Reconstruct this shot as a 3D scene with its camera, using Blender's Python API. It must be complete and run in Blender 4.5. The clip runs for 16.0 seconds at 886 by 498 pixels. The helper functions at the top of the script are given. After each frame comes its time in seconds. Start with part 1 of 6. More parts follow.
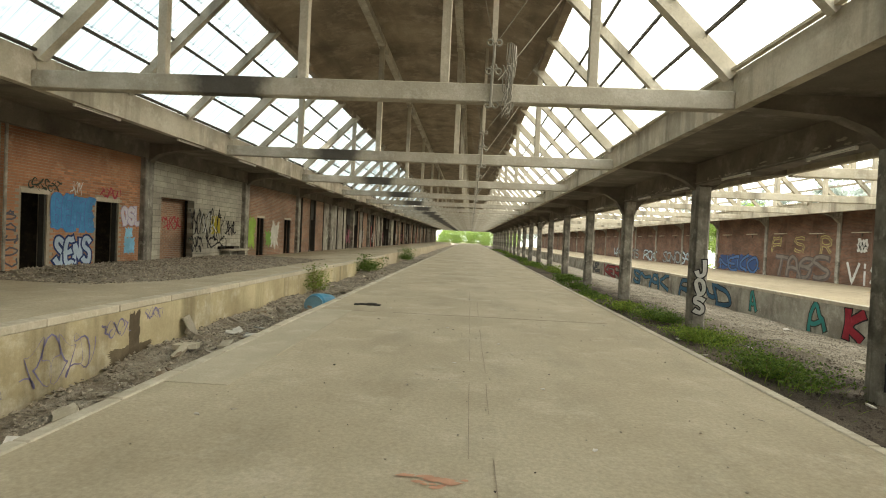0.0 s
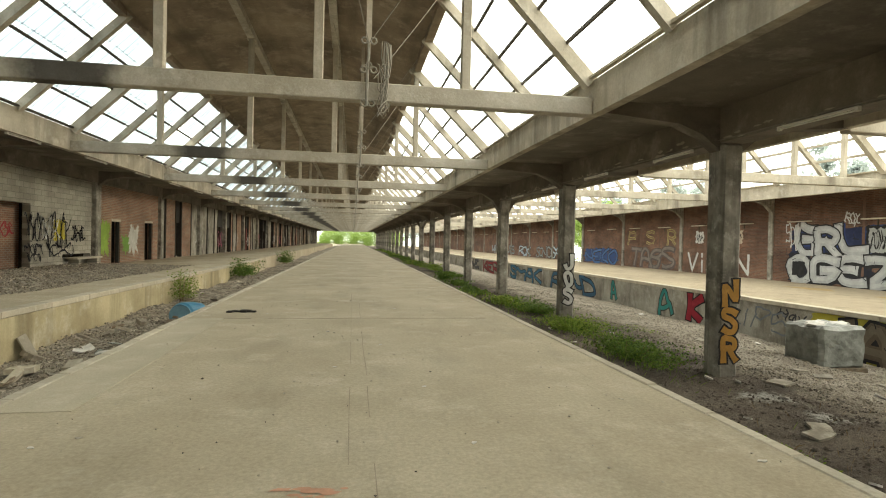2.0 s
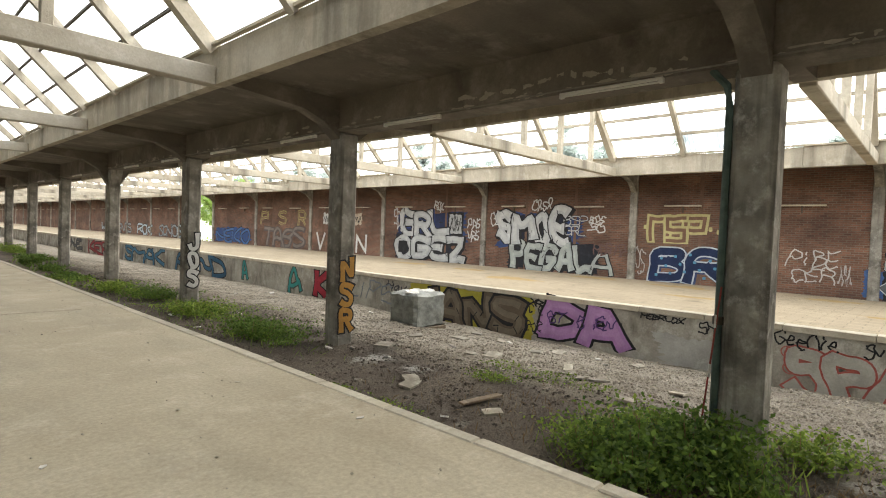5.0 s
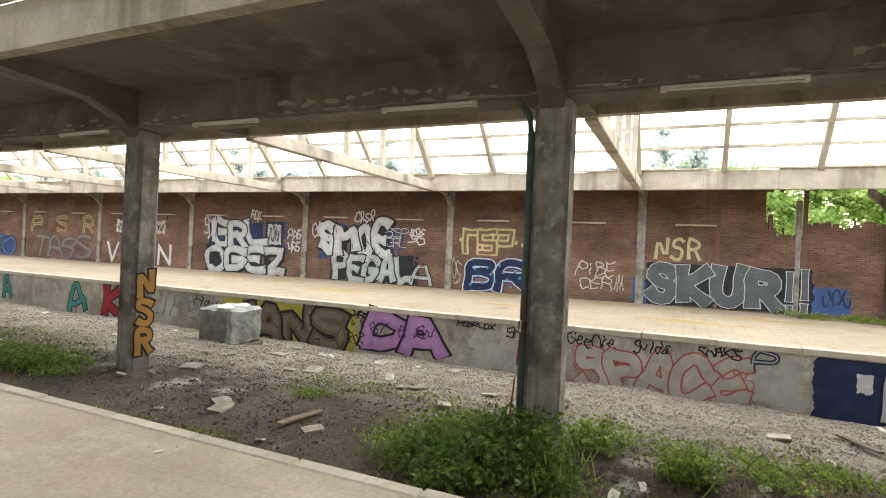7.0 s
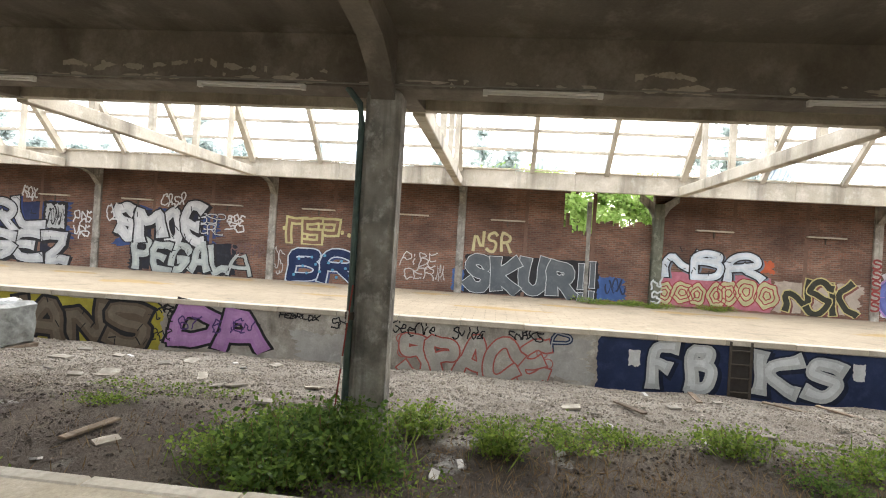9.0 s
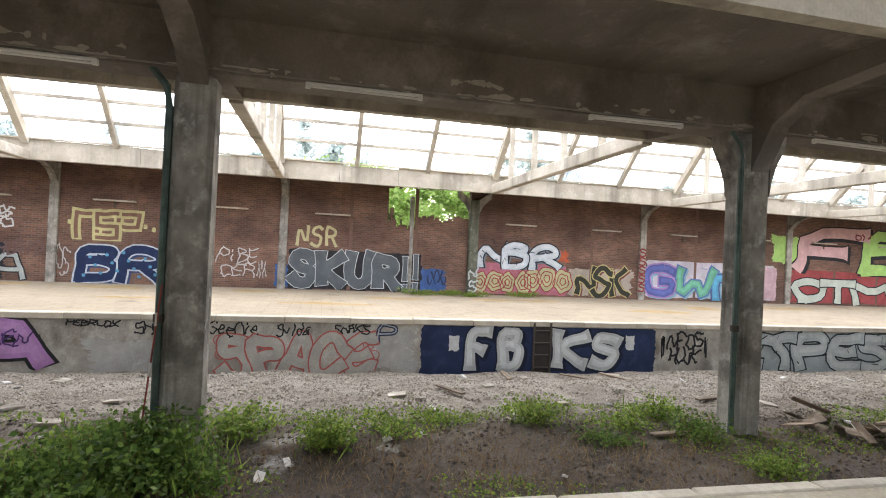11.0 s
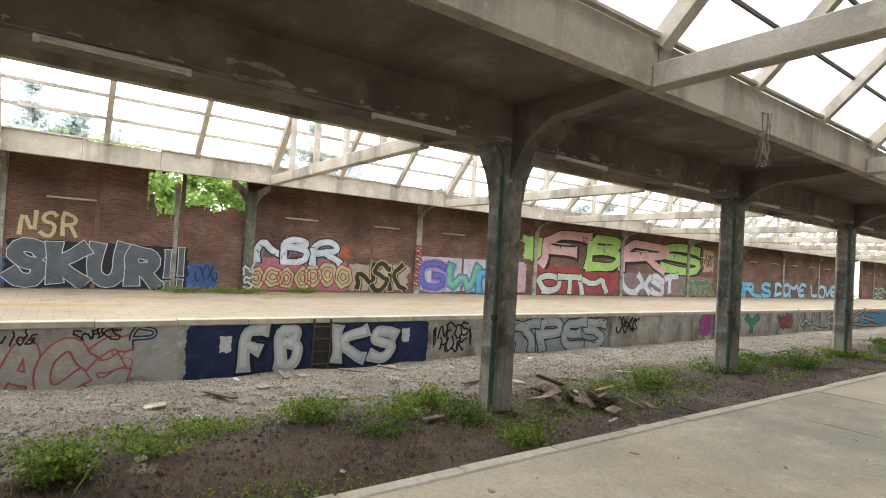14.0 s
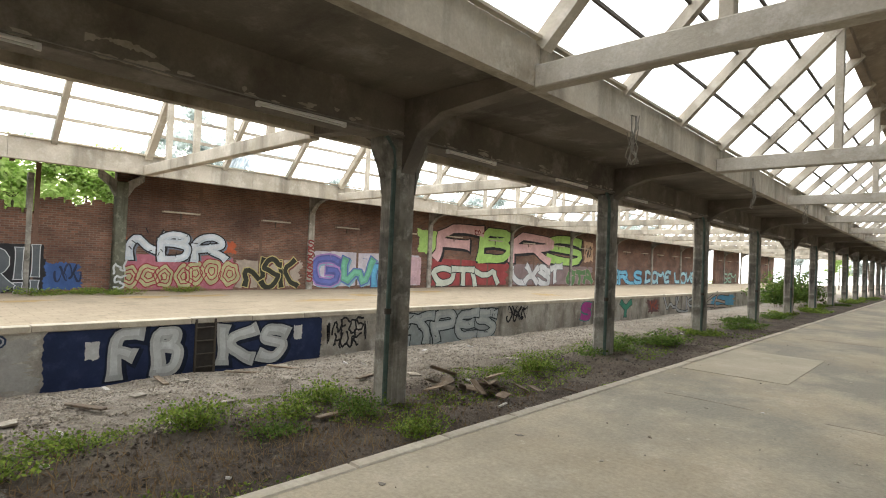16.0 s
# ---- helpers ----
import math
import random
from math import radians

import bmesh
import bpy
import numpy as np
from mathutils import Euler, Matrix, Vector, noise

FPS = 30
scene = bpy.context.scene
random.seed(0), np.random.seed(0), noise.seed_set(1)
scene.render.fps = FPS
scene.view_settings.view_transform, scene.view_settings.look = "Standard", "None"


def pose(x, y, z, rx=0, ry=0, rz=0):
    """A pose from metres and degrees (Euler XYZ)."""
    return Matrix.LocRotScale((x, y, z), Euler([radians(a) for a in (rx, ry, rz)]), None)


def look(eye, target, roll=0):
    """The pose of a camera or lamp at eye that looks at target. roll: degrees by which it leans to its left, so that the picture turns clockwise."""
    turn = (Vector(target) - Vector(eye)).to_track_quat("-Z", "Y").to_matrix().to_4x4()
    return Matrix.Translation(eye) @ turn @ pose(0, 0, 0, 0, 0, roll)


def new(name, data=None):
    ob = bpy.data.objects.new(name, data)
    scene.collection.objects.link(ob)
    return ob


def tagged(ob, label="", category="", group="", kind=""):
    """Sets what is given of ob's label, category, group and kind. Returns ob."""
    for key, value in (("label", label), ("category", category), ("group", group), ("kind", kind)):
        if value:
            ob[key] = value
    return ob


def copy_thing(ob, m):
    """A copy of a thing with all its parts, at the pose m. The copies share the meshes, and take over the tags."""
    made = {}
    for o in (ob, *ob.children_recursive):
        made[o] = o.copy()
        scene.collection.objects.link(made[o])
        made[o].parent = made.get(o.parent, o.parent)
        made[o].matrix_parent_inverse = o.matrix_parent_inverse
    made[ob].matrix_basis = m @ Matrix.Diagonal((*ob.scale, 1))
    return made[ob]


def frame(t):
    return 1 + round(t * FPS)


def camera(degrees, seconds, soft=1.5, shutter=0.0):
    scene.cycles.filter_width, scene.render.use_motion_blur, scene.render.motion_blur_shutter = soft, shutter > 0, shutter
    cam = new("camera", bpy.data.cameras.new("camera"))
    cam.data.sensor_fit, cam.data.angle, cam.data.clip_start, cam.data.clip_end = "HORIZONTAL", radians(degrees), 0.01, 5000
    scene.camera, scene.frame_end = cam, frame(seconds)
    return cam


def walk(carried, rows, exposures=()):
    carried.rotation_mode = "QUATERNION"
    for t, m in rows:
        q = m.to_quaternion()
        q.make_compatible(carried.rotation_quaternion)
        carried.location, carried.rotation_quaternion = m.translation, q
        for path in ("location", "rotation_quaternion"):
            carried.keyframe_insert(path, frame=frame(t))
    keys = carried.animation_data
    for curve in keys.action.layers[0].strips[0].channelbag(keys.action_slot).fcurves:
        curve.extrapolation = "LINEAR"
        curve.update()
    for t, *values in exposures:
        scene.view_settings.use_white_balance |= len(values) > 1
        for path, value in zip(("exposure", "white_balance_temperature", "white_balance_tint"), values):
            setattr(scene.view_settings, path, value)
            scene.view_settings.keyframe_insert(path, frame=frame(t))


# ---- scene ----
cam = camera(78.92, 16.0, 1.05)
# seconds, place on the deck, heading, tilt, lean
ROWS = [
    (0, -0.178, -0.080, 2.91, -1.18, -2.61),
    (0.5, -0.174, -0.068, 1.42, -1.24, -1.77),
    (1, -0.166, -0.055, -0.81, -0.98, -1.31),
    (1.5, -0.145, -0.045, -4.93, -1.09, -1.36),
    (2, -0.119, -0.034, -9.51, -0.78, -1.27),
    (2.5, -0.085, -0.025, -14.49, -1.14, -1.72),
    (3, -0.056, -0.014, -20.84, -2.36, -1.70),
    (3.5, -0.028, -0.003, -27.89, -3.49, -1.58),
    (4, 0.014, -0.007, -35.40, -3.23, -1.53),
    (4.5, 0.056, -0.014, -41.51, -2.56, -1.89),
    (7, 0.112, 0.001, -65.71, 0.21, -2.60),
    (7.5, 0.122, 0.002, -69.59, 0.12, -2.97),
    (8, 0.131, 0.016, -73.91, 0.22, -3.17),
    (8.5, 0.138, 0.042, -79.15, 0.16, -3.49),
    (11, -0.002, 0.046, -102.60, 0.51, -2.69),
    (11.5, 0.020, 0.045, -107.44, 0.50, -3.00),
    (12, 0.041, 0.043, -111.51, 0.28, -3.20),
    (12.5, 0.053, 0.037, -115.54, 0.76, -3.04),
    (13, 0.060, 0.031, -118.63, 0.99, -3.04),
    (13.5, 0.063, 0.026, -121.63, 1.21, -3.23),
    (14, 0.061, 0.024, -125.65, 1.23, -3.28),
    (14.5, 0.057, 0.015, -128.86, 1.44, -3.17),
    (15, 0.051, 0.001, -131.39, 1.13, -3.01),
    (15.5, 0.040, -0.011, -134.06, 1.05, -2.61),
    (16, 0.026, -0.018, -136.70, 1.11, -2.39)]
EXPOSURES = [(0.0, 0.42, 7200, 2), (3.0, 0.42, 7200, 2), (4.7, 0.55, 6700, 8), (7.0, 0.85, 6500, 10), (11.0, 0.89, 6050, 15), (16.0, 0.50, 6420, 11)]
walk(cam, [(t, pose(x, y, 1.55, 90 + p, r, a)) for t, x, y, a, p, r in ROWS], EXPOSURES)

# ---- light: overcast sky, weak wide sun ----
world = bpy.data.worlds.new("overcast_sky")
world.use_nodes = True
scene.world = world
wn, wl = world.node_tree.nodes, world.node_tree.links
sky = wn.new("ShaderNodeTexSky")
sky.sky_type, sky.sun_disc, sky.sun_elevation, sky.sun_rotation = "NISHITA", False, radians(24), radians(101)
sky.air_density, sky.dust_density = 1.0, 4.0
veil = wn.new("ShaderNodeMixRGB")
veil.inputs[0].default_value = 0.85
veil.inputs[2].default_value = (11.0, 11.2, 11.2, 1)
wl.new(sky.outputs[0], veil.inputs[1])
wl.new(veil.outputs[0], wn["Background"].inputs[0])
wn["Background"].inputs[1].default_value = 0.25
sun = new("sun", bpy.data.lights.new("sun", "SUN"))
sun.data.energy, sun.data.angle, sun.data.color = 2.2, radians(45), (1.0, 0.95, 0.86)
sun.matrix_world = look((45, -9, 20), (0, 0, 0))

# ---- plan ----
S, Y0 = 8.2466, 9.931               # bay length, first truss ahead
KS = range(-14, 21)                # bays, ahead is positive
YA, YB = Y0 + KS[0] * S - 4, Y0 + KS[-1] * S + 4
XC, XE, XL = 7.39, 4.421, -8.664   # column row, eaves of the middle hall
XO, XR = 10.19, 20.7               # eaves of the side hall
ZT0, ZT1 = 4.06, 4.40              # tie beams
ZE0, ZE1 = 4.085, 4.75              # eave beams
DL, DR = -3.307, 3.276             # deck edges
PL, ZPL = -6.16, 0.14              # west platform
PR, ZPR = 13.7, -0.17              # east platform
XW, XWL = 22.75, -11.6             # inner faces of the outer walls
rnd = random.Random(7)

# ---- materials ----
def nodes_of(name, rough=0.9):
    m = bpy.data.materials.new(name)
    m.use_nodes = True
    t = m.node_tree
    b = t.nodes["Principled BSDF"]
    b.inputs["Roughness"].default_value = rough
    b.inputs["Specular IOR Level"].default_value = 0.25
    return m, t, b


def noise_of(t, scale, stretch=(1, 1, 1), detail=6, coords="Object", rough=0.6):
    co = t.nodes.new("ShaderNodeTexCoord")
    mp = t.nodes.new("ShaderNodeMapping")
    mp.inputs["Scale"].default_value = stretch
    n = t.nodes.new("ShaderNodeTexNoise")
    n.inputs["Scale"].default_value, n.inputs["Detail"].default_value = scale, detail
    n.inputs["Roughness"].default_value = rough
    t.links.new(co.outputs[coords], mp.inputs[0])
    t.links.new(mp.outputs[0], n.inputs["Vector"])
    return n.outputs["Fac"]


def ramp(t, fac, a, b, ca=(0, 0, 0), cb=(1, 1, 1)):
    r = t.nodes.new("ShaderNodeValToRGB")
    r.color_ramp.elements[0].position, r.color_ramp.elements[1].position = a, b
    r.color_ramp.elements[0].color, r.color_ramp.elements[1].color = (*ca, 1), (*cb, 1)
    t.links.new(fac, r.inputs[0])
    return r.outputs[0]


def mix(t, fac, a, b, mode="MIX"):
    m = t.nodes.new("ShaderNodeMixRGB")
    m.blend_type = mode
    for i, v in enumerate((fac, a, b)):
        if isinstance(v, (float, int)):
            m.inputs[i].default_value = v
        elif isinstance(v, tuple):
            m.inputs[i].default_value = (*v, 1)
        else:
            t.links.new(v, m.inputs[i])
    return m.outputs[0]


def bump(t, b, fac, strength, dist=0.02):
    n = t.nodes.new("ShaderNodeBump")
    n.inputs["Strength"].default_value, n.inputs["Distance"].default_value = strength, dist
    t.links.new(fac, n.inputs["Height"])
    t.links.new(n.outputs[0], b.inputs["Normal"])


def worn(name, base, dark, light, scale=0.7, streak=None, streak_amount=0.6, rough=0.92, relief=0.35, grain=22, island=0.0, fine=0.35, loose=0.0, damp=None):
    """Concrete, plaster, soil: clouds, grain, pale and dark stains, streaks."""
    m, t, b = nodes_of(name, rough)
    c = mix(t, ramp(t, noise_of(t, scale), 0.35, 0.68), dark, base)
    c = mix(t, ramp(t, noise_of(t, scale * 2.7, rough=0.7), 0.52, 0.75), c, light)
    if streak:
        f = ramp(t, noise_of(t, 1.0, streak), 0.5, 0.72)
        f2 = t.nodes.new("ShaderNodeMath")
        f2.operation = "MULTIPLY"
        f2.inputs[1].default_value = streak_amount
        t.links.new(f, f2.inputs[0])
        c = mix(t, f2.outputs[0], c, tuple(v * 0.35 for v in dark))
    if damp:
        co, sp, mu = t.nodes.new("ShaderNodeTexCoord"), t.nodes.new("ShaderNodeSeparateXYZ"), t.nodes.new("ShaderNodeMath")
        t.links.new(co.outputs["Object"], sp.inputs[0])
        mu.operation = "MULTIPLY_ADD"
        mu.inputs[1].default_value, mu.inputs[2].default_value = -0.125, -0.2
        t.links.new(sp.outputs[1], mu.inputs[0])
        f = mix(t, 1.0, ramp(t, mu.outputs[0], 0.0, 0.6), ramp(t, noise_of(t, 0.5, (1.1, 0.8, 1), rough=0.72), 0.42, 0.58), "MULTIPLY")
        c = mix(t, f, c, damp)
        c = mix(t, mix(t, 1.0, ramp(t, mu.outputs[0], -0.3, 0.4), ramp(t, noise_of(t, 3.1, rough=0.8), 0.60, 0.70), "MULTIPLY"), c, light)
    g = noise_of(t, grain, detail=8, rough=0.75)
    c = mix(t, fine, c, ramp(t, g, 0.25, 0.75, (0.3, 0.3, 0.3), (0.74, 0.74, 0.74)), "OVERLAY")
    if loose:
        ge = t.nodes.new("ShaderNodeNewGeometry")
        c = mix(t, loose, c, ramp(t, ge.outputs["Random Per Island"], 0, 1, (0.3, 0.3, 0.3), (0.88, 0.86, 0.83)), "OVERLAY")
    if island:
        o = t.nodes.new("ShaderNodeObjectInfo")
        c = mix(t, island, c, ramp(t, o.outputs["Random"], 0, 1, (0.25, 0.25, 0.25), (0.8, 0.78, 0.74)), "OVERLAY")
    t.links.new(c, b.inputs["Base Color"])
    bump(t, b, g, relief)
    return m


def plain(name, c, rough=0.7, metal=0.0, vary=0.25, scale=6):
    m, t, b = nodes_of(name, rough)
    f = ramp(t, noise_of(t, scale, rough=0.7), 0.3, 0.75)
    col = mix(t, f, tuple(v * (1 - vary) for v in c), tuple(min(1, v * (1 + vary * 0.6)) for v in c))
    t.links.new(col, b.inputs["Base Color"])
    b.inputs["Metallic"].default_value = metal
    return m


def masonry(name, a, b_, mortar, w, h, gap, axes, dark=0.5, scale=0.35):
    """Coursed brick or block over a plane named by two axes."""
    m, t, b = nodes_of(name, 0.95)
    co = t.nodes.new("ShaderNodeTexCoord")
    sp = t.nodes.new("ShaderNodeSeparateXYZ")
    cb = t.nodes.new("ShaderNodeCombineXYZ")
    t.links.new(co.outputs["Object"], sp.inputs[0])
    for i, ax in enumerate(axes):
        t.links.new(sp.outputs[ax], cb.inputs[i])
    br = t.nodes.new("ShaderNodeTexBrick")
    br.inputs["Scale"].default_value = 1
    br.inputs["Brick Width"].default_value, br.inputs["Row Height"].default_value = w, h
    br.inputs["Mortar Size"].default_value, br.inputs["Mortar Smooth"].default_value = gap, 0.3
    br.inputs["Color1"].default_value, br.inputs["Color2"].default_value, br.inputs["Mortar"].default_value = (*a, 1), (*b_, 1), (*mortar, 1)
    t.links.new(cb.outputs[0], br.inputs["Vector"])
    c = mix(t, ramp(t, noise_of(t, scale, (1, 1, 1.8)), 0.38, 0.66, (dark, dark, dark), (1, 1, 1)), (0.03, 0.02, 0.02), br.outputs["Color"])
    f = ramp(t, noise_of(t, 1.0, (1, 1.2, 0.16)), 0.55, 0.75, (0, 0, 0), (0.55, 0.55, 0.55))
    c = mix(t, f, c, tuple(v * 0.3 for v in a))
    c = mix(t, ramp(t, noise_of(t, 0.9, rough=0.75), 0.6, 0.8, (0, 0, 0), (0.35, 0.35, 0.35)), c, mortar)
    c = mix(t, 0.3, c, ramp(t, noise_of(t, 30, detail=8), 0.25, 0.75, (0.3, 0.3, 0.3), (0.75, 0.75, 0.75)), "OVERLAY")
    t.links.new(c, b.inputs["Base Color"])
    inv = t.nodes.new("ShaderNodeInvert")
    t.links.new(br.outputs["Fac"], inv.inputs["Color"])
    bump(t, b, inv.outputs[0], 0.6, 0.01)
    return m


CONCRETE = worn("pale_concrete", (0.55, 0.50, 0.415), (0.37, 0.33, 0.26), (0.64, 0.60, 0.52), 0.8, (1.2, 1.2, 0.12), 0.75, island=0.15)
COLUMN = worn("grey_concrete", (0.385, 0.362, 0.315), (0.13, 0.12, 0.105), (0.53, 0.51, 0.46), 1.4, (4, 4, 0.3), 0.8, island=0.3)
# Canopy concrete, streaked, with the shade of its underside put into the colour.
SOFFIT = worn("shaded_concrete", (0.25, 0.22, 0.185), (0.15, 0.13, 0.11), (0.34, 0.31, 0.27), 0.45, (0.25, 1.2, 1), 0.5)
VAULT = worn("brown_shuttered_concrete", (0.37, 0.30, 0.22), (0.20, 0.155, 0.115), (0.46, 0.385, 0.295), 0.6, (0.5, 0.12, 2.5), 0.7)
DECK = worn("worn_deck_concrete", (0.475, 0.415, 0.305), (0.38, 0.32, 0.225), (0.53, 0.47, 0.365), 0.42, (1.3, 0.45, 1), 0.24, rough=0.8, relief=0.2, grain=26, fine=0.6, damp=(0.285, 0.262, 0.207))
COPING = worn("coping_concrete", (0.52, 0.47, 0.38), (0.38, 0.34, 0.26), (0.60, 0.56, 0.47), 1.2, rough=0.85, relief=0.2, island=0.25)
PLASTER_YELLOW = worn("stained_yellow_render", (0.56, 0.485, 0.31), (0.32, 0.265, 0.165), (0.60, 0.55, 0.44), 0.5, (1, 1.3, 0.1), 0.7)
PLASTER_GREY = worn("stained_grey_render", (0.46, 0.44, 0.385), (0.23, 0.205, 0.17), (0.57, 0.55, 0.495), 0.75, (1, 1.3, 0.5), 0.9, fine=0.6)


def ash_spot(t, cx, cy, rad):
    """A ragged spill of pale ash round one place."""
    co, d = t.nodes.new("ShaderNodeTexCoord"), t.nodes.new("ShaderNodeVectorMath")
    d.operation = "DISTANCE"
    d.inputs[1].default_value = (cx, cy, -1.05)
    t.links.new(co.outputs["Object"], d.inputs[0])
    e = t.nodes.new("ShaderNodeMath")
    e.operation = "MULTIPLY_ADD"
    e.inputs[1].default_value = 2.6 * rad
    t.links.new(noise_of(t, 2.6, rough=0.8), e.inputs[0])
    t.links.new(d.outputs["Value"], e.inputs[2])
    k = t.nodes.new("ShaderNodeMath")
    k.operation = "DIVIDE"
    k.inputs[1].default_value = 2.5 * rad
    t.links.new(e.outputs[0], k.inputs[0])
    return ramp(t, k.outputs[0], 0.60, 0.76, (0.75, 0.75, 0.75), (0, 0, 0))


def track_bed():
    """Dark soil along the columns, pale ballast towards the far platform."""
    m, t, b = nodes_of("track_bed", 1.0)
    soil = mix(t, ramp(t, noise_of(t, 0.6, rough=0.7), 0.35, 0.65), (0.062, 0.05, 0.04), (0.165, 0.135, 0.105))
    soil = mix(t, ramp(t, noise_of(t, 1.7, rough=0.75), 0.58, 0.72), soil, (0.20, 0.18, 0.15))
    for cx, cy, rad in ((6.95, 8.3, 0.75), (7.2, 7.1, 0.6), (6.6, 0.55, 0.55), (7.5, 0.4, 0.5), (6.9, -0.9, 0.35)):
        soil = mix(t, ash_spot(t, cx, cy, rad), soil, (0.46, 0.445, 0.41))
    bal = mix(t, ramp(t, noise_of(t, 0.8, rough=0.7), 0.35, 0.65), (0.22, 0.187, 0.147), (0.36, 0.318, 0.26))
    co, sp = t.nodes.new("ShaderNodeTexCoord"), t.nodes.new("ShaderNodeSeparateXYZ")
    t.links.new(co.outputs["Object"], sp.inputs[0])
    ad = t.nodes.new("ShaderNodeMath")
    ad.operation = "MULTIPLY_ADD"
    ad.inputs[1].default_value = 4.0
    t.links.new(noise_of(t, 0.7), ad.inputs[0])
    t.links.new(sp.outputs[0], ad.inputs[2])
    dv = t.nodes.new("ShaderNodeMath")
    dv.operation = "MULTIPLY"
    dv.inputs[1].default_value = 0.05
    t.links.new(ad.outputs[0], dv.inputs[0])
    c = mix(t, ramp(t, dv.outputs[0], 0.47, 0.56), soil, bal)
    west = t.nodes.new("ShaderNodeMath")
    west.operation = "LESS_THAN"
    west.inputs[1].default_value = -3.0
    t.links.new(sp.outputs[0], west.inputs[0])
    dust = mix(t, ramp(t, noise_of(t, 1.6, rough=0.7), 0.4, 0.62), (0.22, 0.18, 0.135), (0.42, 0.375, 0.305))
    c = mix(t, west.outputs[0], c, dust)
    g = noise_of(t, 20, detail=10, rough=0.85)
    c = mix(t, 0.8, c, ramp(t, g, 0.3, 0.7, (0.2, 0.2, 0.2), (0.8, 0.8, 0.8)), "OVERLAY")
    t.links.new(c, b.inputs["Base Color"])
    bump(t, b, g, 1.0, 0.05)
    return m


SOIL = track_bed()
STONE = worn("grey_ballast", (0.30, 0.265, 0.215), (0.18, 0.157, 0.125), (0.42, 0.385, 0.33), 3, rough=1.0, loose=0.7)
CINDER = worn("dark_cinder", (0.12, 0.10, 0.082), (0.06, 0.052, 0.044), (0.22, 0.195, 0.165), 3, rough=1.0, loose=0.7)
BRICK_E = masonry("dark_red_brick", (0.25, 0.125, 0.082), (0.145, 0.078, 0.056), (0.215, 0.17, 0.132), 0.23, 0.078, 0.012, (1, 2), 0.4, 0.5)
BRICK_W = masonry("orange_brick", (0.43, 0.235, 0.15), (0.31, 0.175, 0.12), (0.42, 0.37, 0.30), 0.23, 0.078, 0.012, (1, 2), 0.55)
BLOCK_W = masonry("grey_block", (0.52, 0.49, 0.41), (0.41, 0.39, 0.325), (0.30, 0.28, 0.235), 0.45, 0.21, 0.012, (1, 2), 0.55)
PAVING = masonry("cream_paving", (0.41, 0.335, 0.235), (0.36, 0.295, 0.21), (0.27, 0.22, 0.155), 0.6, 0.3, 0.012, (1, 0), 0.85, 0.2)
BRICK_PIECE = worn("loose_orange_brick", (0.50, 0.25, 0.14), (0.31, 0.15, 0.09), (0.56, 0.36, 0.235), 0.5, island=0.5, relief=0.5)
MORTAR = worn("sandy_mortar", (0.36, 0.30, 0.23), (0.24, 0.20, 0.15), (0.42, 0.37, 0.30), 1.0)
STEEL = plain("rusty_steel", (0.10, 0.085, 0.07), 0.7, 0.4)
WIRE = plain("frayed_wire", (0.30, 0.28, 0.24), 0.8)
WHITE_METAL = plain("white_enamel", (0.72, 0.70, 0.64), 0.45, vary=0.12)
PIPE_GREEN = plain("green_pipe_paint", (0.10, 0.145, 0.125), 0.6, vary=0.6, scale=2.5)
PLASTIC = plain("clouded_plastic", (0.27, 0.275, 0.25), 0.3, vary=0.55, scale=4)
SLAB = worn("dusty_slab", (0.38, 0.345, 0.285), (0.25, 0.225, 0.185), (0.46, 0.43, 0.37), 2.0, island=0.5)
OCHRE = worn("ochre_dirt", (0.40, 0.28, 0.13), (0.30, 0.21, 0.10), (0.45, 0.34, 0.19), 1.5)
# Room walls near black: the darkness behind the doorways is in the colour.
ROOM_DARK = worn("unlit_room_render", (0.07, 0.058, 0.045), (0.035, 0.03, 0.025), (0.13, 0.105, 0.075), 2.5)
BLUE_PLASTIC = plain("blue_plastic", (0.05, 0.22, 0.36), 0.4)
TIMBER = worn("weathered_timber", (0.28, 0.22, 0.16), (0.16, 0.12, 0.085), (0.36, 0.31, 0.25), 2.0, (6, 0.6, 6), 0.5, island=0.4)
# Near black: dark timber and cloth, also panels that stand for shade.
NEAR_BLACK = plain("near_black", (0.05, 0.045, 0.04), 0.9)
RED_PAINT = plain("faded_red_paint", (0.30, 0.06, 0.05), 0.7)
PAPER = plain("pale_litter", (0.66, 0.63, 0.58), 0.8)
BARK = worn("bark", (0.17, 0.14, 0.10), (0.09, 0.075, 0.055), (0.24, 0.21, 0.16), 3.0, (4, 4, 0.5), 0.6)


def leaf_material(name, a, b_):
    m, t, b = nodes_of(name, 0.55)
    g = t.nodes.new("ShaderNodeNewGeometry")
    c = ramp(t, g.outputs["Random Per Island"], 0, 1, a, b_)
    t.links.new(c, b.inputs["Base Color"])
    tr = t.nodes.new("ShaderNodeBsdfTranslucent")
    t.links.new(c, tr.inputs[0])
    mx = t.nodes.new("ShaderNodeMixShader")
    mx.inputs[0].default_value = 0.55
    t.links.new(b.outputs[0], mx.inputs[1])
    t.links.new(tr.outputs[0], mx.inputs[2])
    t.links.new(mx.outputs[0], t.nodes["Material Output"].inputs[0])
    return m


